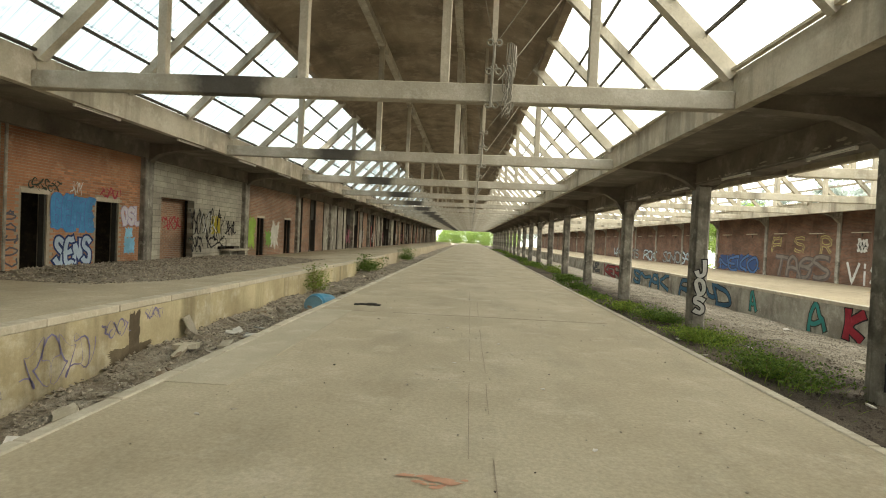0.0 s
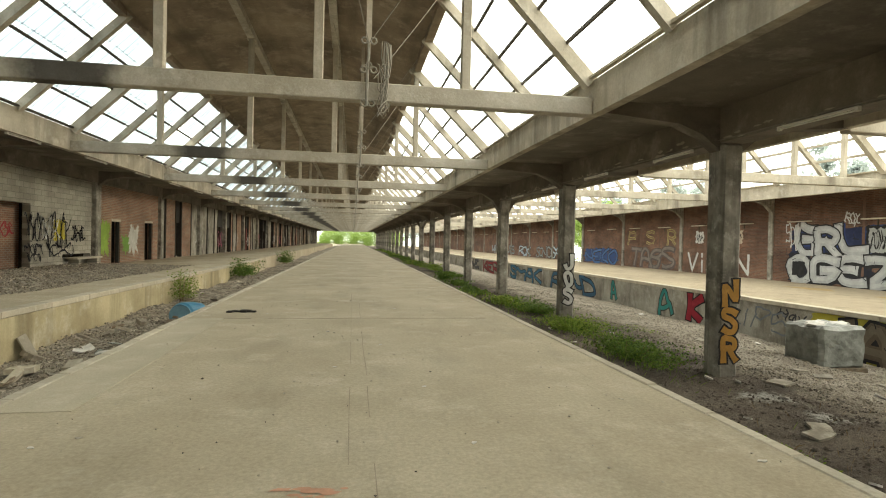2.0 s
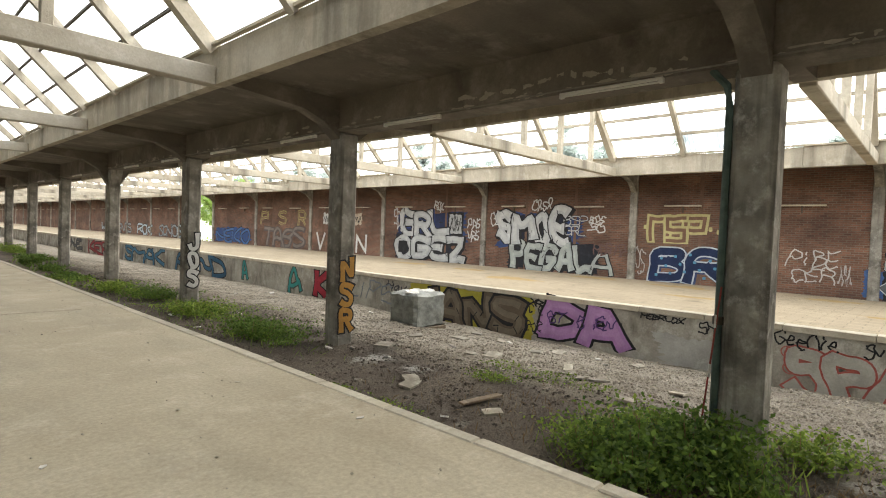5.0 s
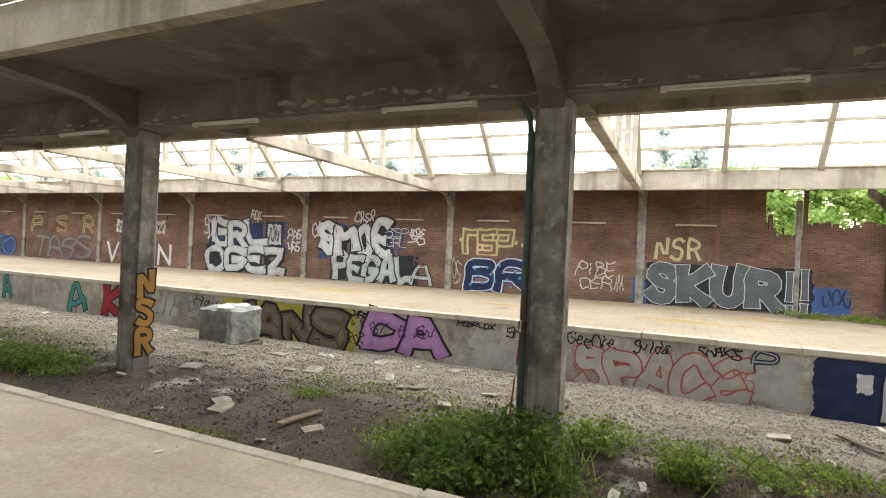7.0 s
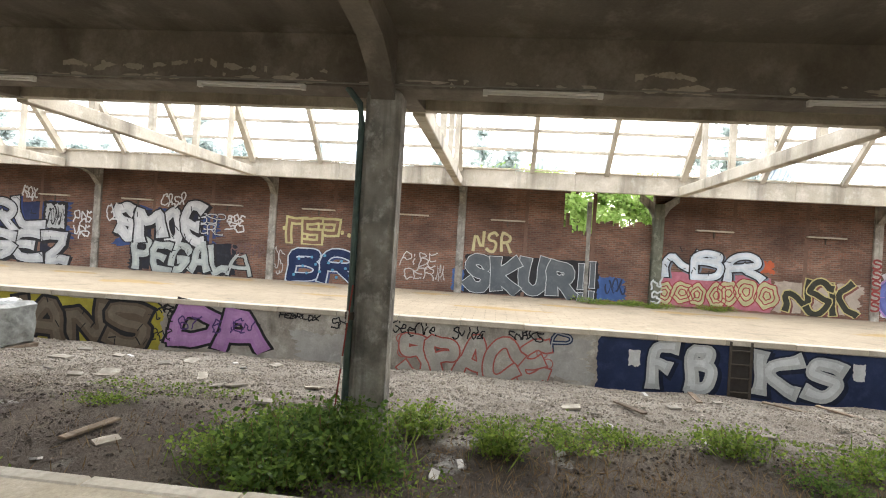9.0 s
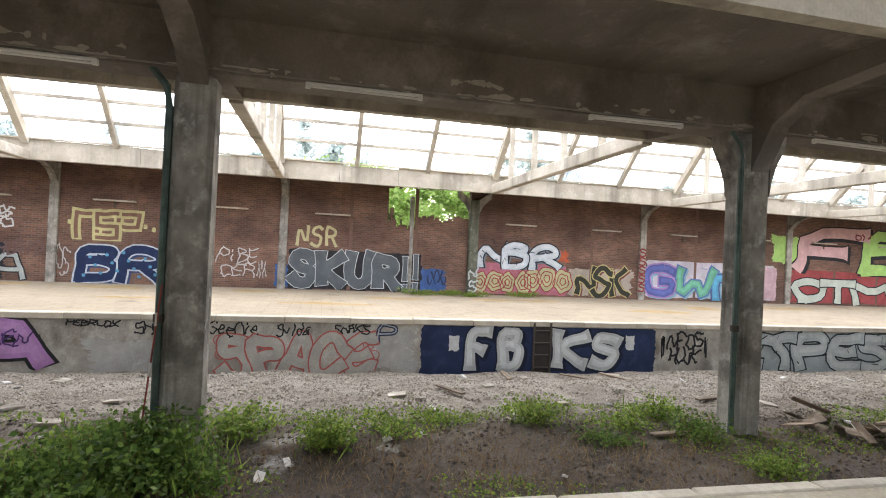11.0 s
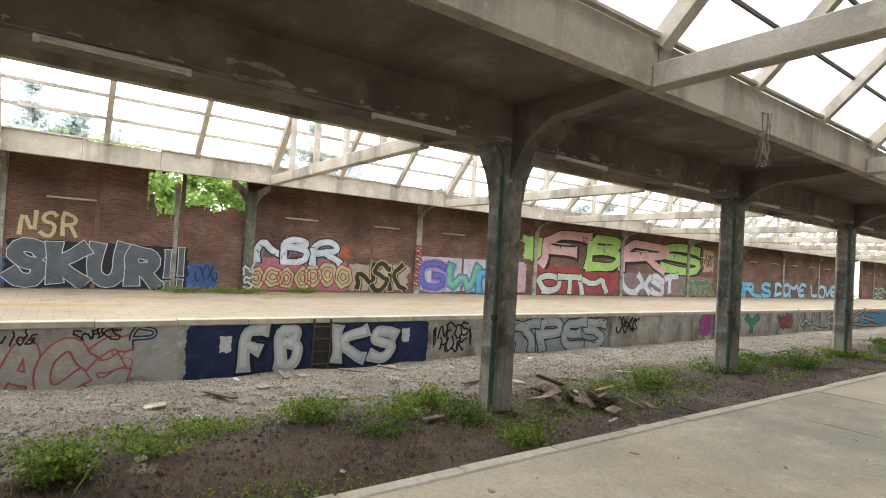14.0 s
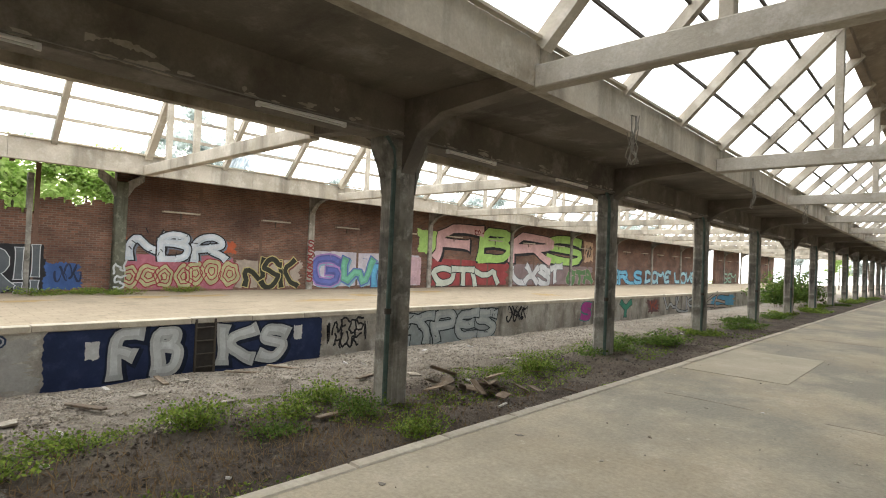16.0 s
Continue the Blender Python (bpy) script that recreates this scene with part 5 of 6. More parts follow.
lettering("P", "KE", 43, 50, -1.45, -0.32, (0.40, 0.33, 0.28), BLACK, GP, "pale graffiti letters beside blue paint", wild=0.12)
lettering("P", "A", -22.6, -21.5, -1.5, -0.33, (0.05, 0.28, 0.27), (0.06, 0.07, 0.06), GP, "teal graffiti letter with dark outline", weight=0.03, wild=0.12)
lettering("P", "A", -27.2, -26.5, -1.35, -0.33, (0.05, 0.28, 0.27), (0.06, 0.07, 0.06), GP, "teal graffiti letter with dark outline", weight=0.03, wild=0.12)
lettering("P", "K", -20.4, -19.4, -1.5, -0.33, (0.36, 0.03, 0.05), BLACK, GP, "red graffiti letter with black outline", weight=0.1)
tag_line("P", "Lips", -18.0, -15.2, -1.2, -0.5, (0.20, 0.22, 0.25), GP, "faint grey tags on the platform face", 0.03)
tag_line("P", "Hav", -15.5, -14.4, -0.75, -0.33, (0.06, 0.06, 0.07), GP, "dark tag on the platform face", 0.025)
for i, (a, b, c) in enumerate(((-36, -29, (0.05, 0.14, 0.24)), (-46, -38, (0.07, 0.2, 0.32)), (-56, -48, (0.34, 0.05, 0.06)), (-66, -58, (0.10, 0.10, 0.11)))):
    lettering("P", ("ROND", "SMAK", "KERS", "TUNE")[i], a, b, -1.45, -0.33, c, BLACK, GP, "dark coloured graffiti letters on the platform face", weight=0.06, wild=0.12)
ld = thing("wall_ladder", "rusty steel rungs before a flat dark panel for slot shade", "ladder", at=(PR - 0.01, -5.88, 0))
# Flat near-black panel paints the slot's shade; the face is not cut.
part("recess", add_box(B(), (-0.004, -0.26, -1.6), (0.02, 0.26, -0.2)), NEAR_BLACK, ld)
for y in (-0.24, 0.24):
    part("stile", add_box(B(), (-0.05, y - 0.025, -1.7), (-0.004, y + 0.025, -0.2)), STEEL, ld)
for i in range(4):
    part("rung", add_tube(B(), [(-0.03, -0.24, -1.4 + i * 0.33), (-0.03, 0.24, -1.4 + i * 0.33)], 0.018, 6), STEEL, ld)

# west wall and west platform face
GW = "pieces on the west rooms"
backdrop_paint("W", 13.98, 15.72, 1.3, 2.3, (0.07, 0.25, 0.50), 38, 0.16, 0.003)
lettering("W", "GEME", 14.0, 15.72, 1.28, 2.3, (0.07, 0.25, 0.50), (0.10, 0.16, 0.42), GW, "solid light blue bubble letters on brick", weight=0.13, edge=0.012, wild=0.05)
lettering("W", "SENS", 14.15, 15.6, 0.3, 1.1, (0.42, 0.52, 0.66), (0.02, 0.04, 0.14), GW, "white and navy bubble letters on brick", weight=0.05, edge=0.05)
lettering("W", "OSL", 16.95, 18.0, 1.5, 2.12, (0.56, 0.53, 0.60), (0.34, 0.30, 0.46), GW, "pale violet bubble letters on brick", weight=0.12, edge=0.03)
backdrop_paint("W", 17.1, 17.75, 0.5, 1.15, (0.20, 0.45, 0.66), 35, 0.35, 0.006)
backdrop_paint("W", 17.15, 17.6, 1.05, 1.45, (0.26, 0.52, 0.70), 36, 0.4, 0.008)
scribble("W", 15.9, 16.9, 2.3, 2.65, (0.35, 0.05, 0.07), 101, GW, "red tag above the doorway", 0.025, 4)
scribble("W", 13.2, 14.4, 2.32, 2.65, (0.06, 0.07, 0.05), 102, GW, "dark tag above the doorway", 0.02, 5)
scribble("W", 14.7, 15.2, 2.3, 2.7, WHITE, 103, GW, "thin white tag on brick", 0.015, 3)
for i, ch in enumerate("BAHON"):
    tag_line("W", ch, 12.5, 12.95, 1.5 - i * 0.3, 1.76 - i * 0.3, (0.09, 0.09, 0.11), GW, "dark sprayed capital beside the doorway", 0.022)
for i, (a, b, v0, v1, c) in enumerate(((21.2, 22.6, 1.2, 2.3, BLACK), (22.4, 24.4, 0.9, 2.4, BLACK), (24.4, 25.6, 1.2, 1.9, BLACK), (21.2, 22.4, 0.5, 1.2, BLACK), (22.6, 24.6, 0.6, 1.2, BLACK), (22.0, 23.6, 1.3, 2.2, WHITE), (19.3, 20.6, 1.4, 1.9, (0.4, 0.05, 0.06)))):
    scribble("W", a, b, v0, v1, c, 110 + i, GW, "sprayed tag on grey blockwork", 0.03, 5)
backdrop_paint("W", 23.0, 24.0, 1.2, 2.2, (0.46, 0.38, 0.05), 31, 0.4, 0.006)
backdrop_paint("W", 26.8, 28.1, 0.4, 2.4, (0.30, 0.45, 0.08), 32, 0.5, 0.006)
backdrop_paint("W", 29.3, 30.6, 0.5, 1.6, (0.20, 0.36, 0.08), 33, 0.6, 0.006)
backdrop_paint("W", 30.0, 31.6, 0.3, 2.3, (0.58, 0.57, 0.52), 34, 0.6, 0.008)
for i in range(9):
    y = 42 + i * 6.5
    scribble("W", y, y + 2.2, 0.6, 2.0, (WHITE, (0.45, 0.1, 0.2), (0.5, 0.5, 0.5))[i % 3], 130 + i, GW, "far sprayed tag on the west rooms", 0.05, 4)
for i, (a, b, v0, v1) in enumerate(((5.2, 6.6, -0.85, -0.15), (6.8, 8.3, -0.85, -0.1), (8.4, 9.2, -0.4, -0.1), (9.6, 10.2, -0.25, -0.02))):
    scribble("F", a, b, v0, v1, (0.20, 0.18, 0.30), 150 + i, "tags on the yellow face", "faint violet tag on yellow render", 0.012, 4)

soot = backdrop_paint("F", 9.15, 9.5, -0.95, 0.0, (0.11, 0.085, 0.055), 41, 0.22, 0.002)
tagged(soot, "black soot streak on the yellow render", "stain", "painted fields")
tagged(backdrop_paint("F", 8.6, 9.9, -0.95, -0.6, (0.14, 0.11, 0.07), 42, 0.3, 0.0012), "black soot streak on the yellow render", "stain", "painted fields")
# column graffiti, stacked letters
def stacked(k, text, z0, z1, fill, line, label):
    for i, ch in enumerate(text):
        h = (z1 - z0) / len(text)
        zc = z1 - (i + 1) * h
        FRAMES["C"] = lambda u, v, d: (u, Y0 + k * S - 0.252 - d, v)
        lettering("C", ch, XC - 0.19, XC + 0.19, zc, zc + h * 0.97, fill, line, "letters on the columns", label, weight=0.07, edge=0.05)


stacked(0, "NSR", -0.75, 0.95, (0.42, 0.22, 0.05), BLACK, "orange bubble letter with black outline on a column")
stacked(1, "JOS", -0.55, 1.25, (0.62, 0.62, 0.60), BLACK, "white bubble letter with black outline on a column")


# ---- west block bench, barrel, tank ----
bn = thing("plank_shelf", "low grey slab on two blocks by the wall", "bench", at=(XWL + 0.3, 24.9, ZPL))
part("slab", add_box(B(), (-0.25, -1.1, 0.36), (0.25, 1.1, 0.44), 0.01), COPING, bn)
for y in (-0.8, 0.8):
    part("block", add_box(B(), (-0.2, y - 0.1, 0), (0.2, y + 0.1, 0.36), 0.01), BLOCK_W, bn)
dp = thing("loose_slab", "flat pale board lying before the doorway", "board", at=(-10.9, 13.3, ZPL))
part("board", add_box(B(), (-0.35, -0.9, 0.0), (0.35, 0.9, 0.05), 0.01), COPING, dp)

br = thing("barrel", "faded blue plastic barrel lying in the rubble", "barrel", at=(-4.05, 13.3, -0.30))
part("drum", add_tube(B(), [(0, 0.85, 0), (0, 0.8, 0.02), (0, 0.45, 0.02), (0, 0.1, 0.02), (0, 0.02, 0), (0, 0.0, 0)], [0.22, 0.27, 0.29, 0.28, 0.25, 0.23], 24), BLUE_PLASTIC, br)
part("rim", add_tube(B(), [(0, -0.012, 0), (0, 0.03, 0)], 0.26, 24), plain("pale_blue_rim", (0.2, 0.36, 0.45), 0.5), br)
br.rotation_euler = (radians(-6), 0, radians(-12))

tk = thing("bulk_container", "grubby grey plastic bulk container with a crushed lid", "container", at=(11.95, 12.05, -1.42))
bm = B()
add_box(bm, (-0.58, -0.5, 0.02), (0.58, 0.5, 1.08), 0.08)
bmesh.ops.subdivide_edges(bm, edges=bm.edges[:], cuts=7, use_grid_fill=True)
for v in bm.verts:
    v.co += noise.noise_vector(v.co * 2.1) * 0.05 + noise.noise_vector(v.co * 7.0) * 0.022
part("wrapped_body", bm, PLASTIC, tk, "crumpled clear wrap over a grey body")
part("pallet", add_box(B(), (-0.6, -0.52, -0.12), (0.6, 0.52, 0.04), 0.01), TIMBER, tk)
for i in range(5):
    bm = B()
    bmesh.ops.create_icosphere(bm, subdivisions=2, radius=0.16)
    for v in bm.verts:
        v.co = Vector((v.co.x * 1.3, v.co.y, v.co.z * 0.3)) + noise.noise_vector(v.co * 9 + Vector((i, 0, 0))) * 0.05
        v.co += Vector((-0.4 + i * 0.2, -0.15 + 0.14 * (i % 3), 1.08))
    part("rubbish_bag", bm, PAPER, tk, "torn pale bag on the lid")

tk.scale = (1.12, 1.25, 1.0)

# ---- rubble ----
def stones(name, label, spots, material, seed):
    """Many small broken stones in one object."""
    r = random.Random(seed)
    vs, fs = [], []
    base = [(1, 0, 0), (-1, 0, 0), (0, 1, 0), (0, -1, 0), (0, 0, 1), (0, 0, -1)]
    tri = [(0, 2, 4), (2, 1, 4), (1, 3, 4), (3, 0, 4), (2, 0, 5), (1, 2, 5), (3, 1, 5), (0, 3, 5)]
    for x, y, z, s in spots:
        a = r.uniform(0, 6.3)
        k = len(vs)
        f = (r.uniform(0.6, 1.3), r.uniform(0.6, 1.3), r.uniform(0.35, 0.8))
        for b in base:
            px, py, pz = (b[i] * s * f[i] * r.uniform(0.7, 1.2) for i in range(3))
            vs.append((x + px * math.cos(a) - py * math.sin(a), y + px * math.sin(a) + py * math.cos(a), z + pz + r.uniform(-0.3, 0.3) * s))
        fs += [(p + k, q + k, w + k) for p, q, w in tri]
    me = bpy.data.meshes.new(name)
    me.from_pydata(vs, [], fs)
    me.materials.append(material)
    return tagged(new(name, me), label, "rubble", kind="stuff")


r3 = random.Random(11)
spots = []
while len(spots) < 60000:
    x, y = r3.uniform(3.4, 13.65), r3.triangular(-45, 50, 0)
    if x > 8.1 + noise.noise((x * 0.7, y * 0.7, 2)) * 1.2:
        spots.append((x, y, ground_z(x, y) + 0.005, min(0.05, abs(r3.gauss(0.015, 0.011)) + 0.008)))
stones("ballast", "grey broken ballast over the track bed", spots, STONE, 1)
spots = []
while len(spots) < 26000:
    x, y = r3.uniform(3.35, 8.6), r3.triangular(-40, 40, 0)
    spots.append((x, y, ground_z(x, y) + 0.004, min(0.045, abs(r3.gauss(0.014, 0.012)) + 0.007)))
stones("cinders", "dark cinders and grit beside the deck", spots, CINDER, 8)
spots = []
while len(spots) < 14000:
    x, y = r3.uniform(-6.1, -3.4), r3.triangular(0, 60, 8)
    spots.append((x, y, ground_z(x, y) + 0.01, min(0.055, abs(r3.gauss(0.016, 0.02)) + 0.008)))
stones("rubble_strip", "broken masonry rubble beside the deck", spots, STONE, 2)
spots = []
while len(spots) < 9000:
    x, y = r3.uniform(-11.5, -7.0), r3.uniform(11.6, 27.5)
    edge = -7.6 + 0.5 * noise.noise((y * 0.4, 0, 0)) - (0.3 * max(0, 14.5 - y))
    if x < edge:
        h = 0.16 * max(0, min(1, (edge - x) / 1.2)) * max(0, min(1, (27.5 - y) / 3, (y - 11.5) / 1.6))
        spots.append((x, y, ZPL + h + r3.uniform(-0.02, 0.02), r3.uniform(0.02, 0.05)))
stones("gravel_heap", "spread grey gravel on the side platform", spots, STONE, 3)
bm = B()
hx, hy = 14, 40
grid = {}
for i in range(hx + 1):
    for j in range(hy + 1):
        x, y = -11.55 + 4.6 * i / hx, 11.5 + 16.2 * j / hy
        edge = -7.6 + 0.5 * noise.noise((y * 0.4, 0, 0)) - (0.3 * max(0, 14.5 - y))
        h = 0.16 * max(0, min(1, (edge - x) / 1.2)) * max(0, min(1, (27.5 - y) / 3, (y - 11.5) / 1.6))
        grid[i, j] = bm.verts.new((x, y, ZPL + h - 0.012 + (0.02 * noise.noise((x * 3, y * 3, 0)) if h > 0.03 else -0.01)))
for i in range(hx):
    for j in range(hy):
        bm.faces.new((grid[i, j], grid[i + 1, j], grid[i + 1, j + 1], grid[i, j + 1]))
tagged(part("gravel_bed", bm, STONE), "bed of grey gravel in front of the rooms", "gravel", kind="stuff")

# litter on the deck
spots = [(r3.uniform(-3, 3), r3.triangular(-30, 45, 3), 0.004, abs(r3.gauss(0.005, 0.005)) + 0.003) for _ in range(1100)]
stones("deck_grit", "scattered grit and chips on the deck", spots, COPING, 4)
spots = [(r3.uniform(-3, 3), r3.triangular(-30, 45, 3), 0.004, abs(r3.gauss(0.004, 0.004)) + 0.003) for _ in range(260)]
stones("deck_debris", "dark crumbs on the deck", spots, STEEL, 5)


def slab_piece(x, y, w, l, h, name, label, cat, material, group, tilt=8):
    t = tagged(part(name, add_prism(B(), [(w * a, l * b) for a, b in ((-0.5, -0.45), (0.1, -0.52), (0.5, -0.4), (0.46, 0.5), (-0.1, 0.44), (-0.52, 0.48))], 0, h, "z"), material), label, cat, group)
    gz = max(ground_z(x + dx, y + dy) for dx in (-w / 2, 0, w / 2) for dy in (-l / 2, 0, l / 2))
    t.matrix_world = pose(x, y, gz + 0.0, rnd.uniform(-tilt, tilt), rnd.uniform(-tilt, tilt), rnd.uniform(0, 180))
    return t


tiles = [(6.3, 6.4), (9.15, 4.79), (9.35, 4.55), (9.43, 7.72), (9.74, 9.82), (11.25, 7.16), (12.1, 9.7), (9.6, 7.2), (9.9, 5.5), (10.8, 9.2), (11.5, 8.4), (6.5, 6.6), (7.9, 8.9), (10.2, 3.4), (8.4, 3.6), (11.9, 6.9), (9.8, 10.5), (12.2, 5.0),
         (10.4, -1.5), (9.2, -4.4), (11.2, -3.6), (8.8, -8.5), (10.8, -9.5), (12.4, -4.9), (12.9, -7.6), (9.0, 12.2), (10.2, 14.5), (9.4, 17), (8.6, -12.0), (6.2, 4.6)]
for x, y in tiles:
    slab_piece(x, y, rnd.uniform(0.18, 0.42), rnd.uniform(0.15, 0.38), 0.035, "broken_tile", "broken pale slab lying in the ballast", "slab", SLAB, "broken slabs")
for i in range(22):
    x, y = rnd.gauss(6.6, 0.55), rnd.gauss(-8.3, 0.7)
    o = slab_piece(x, y, rnd.uniform(0.25, 0.6), rnd.uniform(0.12, 0.3), 0.02, "scrap_board", "splintered brown board in a rubbish heap", "board", TIMBER, "rubbish heap", 30)
    o.location.z += 0.05 + rnd.uniform(0, 0.12)
for x, y, l in ((12.2, -7.4, 1.2), (12.9, -4.6, 0.9), (7.2, -5.2, 0.6), (6.44, 5.0, 0.8), (10.6, -2.6, 0.8), (12.55, -6.43, 1.0), (9.45, -7.65, 0.7)):
    t = tagged(part("plank", add_box(B(), (-l / 2, -0.06, 0), (l / 2, 0.06, 0.035), 0.006), TIMBER), "weathered plank lying in the track bed", "plank", "loose planks")
    t.matrix_world = pose(x, y, ground_z(x, y) + 0.04, 0, rnd.uniform(-4, 4), rnd.uniform(0, 180))
for i in range(46):
    x, y = rnd.uniform(5, 13.4), rnd.triangular(-25, 28, -2)
    o = slab_piece(x, y, rnd.uniform(0.07, 0.2), rnd.uniform(0.05, 0.14), 0.025, "litter", "scrap of pale litter on the track bed", "litter", PAPER, "litter", 25)
    o.location.z += 0.01
for i in range(26):
    x, y = rnd.uniform(-5.8, -3.6), rnd.triangular(3, 30, 7)
    o = slab_piece(x, y, rnd.uniform(0.15, 0.5), rnd.uniform(0.1, 0.35), rnd.uniform(0.03, 0.1), "masonry_lump", "broken lump of masonry beside the deck", "rubble", rnd.choice((COPING, STONE, TIMBER)), "lumps by the deck", 25)
    o.location.z += 0.03
for i in range(34):
    x, y = rnd.uniform(-5.6, -3.5), rnd.triangular(3, 24, 5)
    o = slab_piece(x, y, rnd.uniform(0.08, 0.3), rnd.uniform(0.05, 0.22), 0.02, "litter", "scrap of litter in the rubble by the deck", "litter", (PAPER, TIMBER, SLAB, PLASTIC)[i % 4], "litter by the deck", 25)
    o.location.z += 0.04
pn = thing("leaning_panel", "small grey board leaning on the platform face", "board", at=(PL + 0.26, 11.0, ground_z(PL + 0.26, 11.0)))
part("board", add_box(B(), (-0.015, -0.14, 0), (0.015, 0.14, 0.45), 0.005), SLAB, pn)
pn.rotation_euler = (radians(8), radians(-24), 0)
cp = thing("litter_cup", "crumpled pink and white paper in the gutter", "litter", at=(-4.0, 4.25, ground_z(-4.0, 4.25) + 0.02))
bm = B()
bmesh.ops.create_icosphere(bm, subdivisions=2, radius=0.09)
for v in bm.verts:
    v.co += noise.noise_vector(v.co * 14) * 0.04
part("paper", bm, plain("pink_paper", (0.55, 0.36, 0.32), 0.8), cp)
bt = thing("dark_rag", "dark rag lying on the deck", "rag", at=(-2.35, 11.6, 0.0))
bm = B()
for i in range(6):
    add_box(bm, (i * 0.09 - 0.3, -0.05 + rnd.uniform(-0.05, 0.05), 0), (i * 0.09 - 0.17, 0.06, 0.03 + rnd.uniform(0, 0.03)), 0.01)
part("cloth", bm, NEAR_BLACK, bt)

# flat stains and dirt
def blotch(name, label, x, y, z, rx, ry, material, seed, group):
    bm = B()
    n = 46
    vs = []
    for k in range(n):
        a = k * math.tau / n
        q = 0.75 + 0.45 * noise.noise((math.cos(a) * 1.6 + seed, math.sin(a) * 1.6, seed)) + 0.25 * noise.noise((math.cos(a) * 6, math.sin(a) * 6, seed))
        vs.append(bm.verts.new((x + rx * math.cos(a) * q, y + ry * math.sin(a) * q, z)))
    bm.faces.new(vs)
    return tagged(part(name, bm, material), label, "stain", group)


for i in range(16):
    blotch("dirt_patch", "ochre dirt spread over the paving", rnd.uniform(14.6, 21.5), (-9, -6.4, -3, -0.5, 2, 5.5, 8, 10.5, 13, 17, -12, -16, 21, 27, -20, -25)[i] + rnd.uniform(-1, 1), ZPR - 0.001, rnd.uniform(0.3, 0.9), rnd.uniform(0.6, 1.8), OCHRE, i * 1.7, "dirt on the paving")
for i in range(70):
    x, y = rnd.uniform(-2.9, 2.9), rnd.triangular(-22, 30, -6)
    o = tagged(part("deck_chip", add_prism(B(), [(0.035 * math.cos(k) * rnd.uniform(0.4, 1.3), 0.024 * math.sin(k) * rnd.uniform(0.4, 1.3)) for k in (0, 1.2, 2.3, 3.3, 4.4, 5.4)], 0, 0.005, "z"), rnd.choice((PAPER, SLAB, COPING))), "small pale chip lying on the deck", "litter", "deck chips")
    o.matrix_world = pose(x, y, 0.0, 0, 0, rnd.uniform(0, 360))

# ---- weeds ----
def leaf_mesh(name, spots, material, seed, slim=0.32, rise=-0.2):
    """Leaves as folded blades; spots hold place, size and spread."""
    r = random.Random(seed)
    vs, fs = [], []
    for x, y, z, s in spots:
        d = Vector((r.gauss(0, 1), r.gauss(0, 1), r.uniform(rise, 1.0 + 2 * (rise > 0)))).normalized()
        u = d.cross(Vector((r.gauss(0, 1), r.gauss(0, 1), r.gauss(0, 1)))).normalized()
        p = Vector((x, y, z))
        k = len(vs)
        vs += [p, p + d * s * 0.5 + u * s * slim, p + d * s, p + d * s * 0.5 - u * s * slim]
        fs.append((k, k + 1, k + 2, k + 3))
    me = bpy.data.meshes.new(name)
    me.from_pydata(vs, [], fs)
    me.materials.append(material)
    return me


def bush(x, y, rx, ry, h, n, material, label, leaf=0.07, seed=0):
    r = random.Random(seed)
    t = thing("weed_clump", label, "weeds", "weed clumps", at=(x, y, ground_z(x, y)))
    heads = [(r.gauss(0, 0.45) * rx, r.gauss(0, 0.45) * ry, r.uniform(0.35, 1) * h) for _ in range(max(6, n // 90))]
    spots = []
    for i in range(n):
        hx, hy, hz = r.choice(heads)
        w = 0.14 + 0.10 * h
        z = max(0.01, hz * r.uniform(0.15, 1.0))
        spots.append((hx * (0.55 + 0.45 * z / hz) + max(-1.6 * w, min(1.6 * w, r.gauss(0, w))), hy * (0.55 + 0.45 * z / hz) + max(-1.6 * w, min(1.6 * w, r.gauss(0, w))), z, leaf * r.uniform(0.5, 1.35)))
    part("leaves", leaf_mesh("leaves", spots, material, seed), None, t)
    if h < 1.0:
        blades = [(r.gauss(0, 0.6) * rx, r.gauss(0, 0.6) * ry, 0.0, h * r.uniform(0.2, 0.75)) for _ in range(n // 15)]
        tagged(part("grass_tuft", leaf_mesh("grass_tuft", blades, LEAF, seed + 500, 0.03, 0.6), None, t), kind="stuff")
    bm = B()
    for hx, hy, hz in heads[:40]:
        add_tube(bm, [(hx * 0.5, hy * 0.5, -0.05), (hx * 0.8, hy * 0.8, hz * 0.5), (hx, hy, hz)], [0.008, 0.006, 0.003], 4)
    tagged(part("stem_tuft", bm, DRY, t), kind="stuff")
    return t


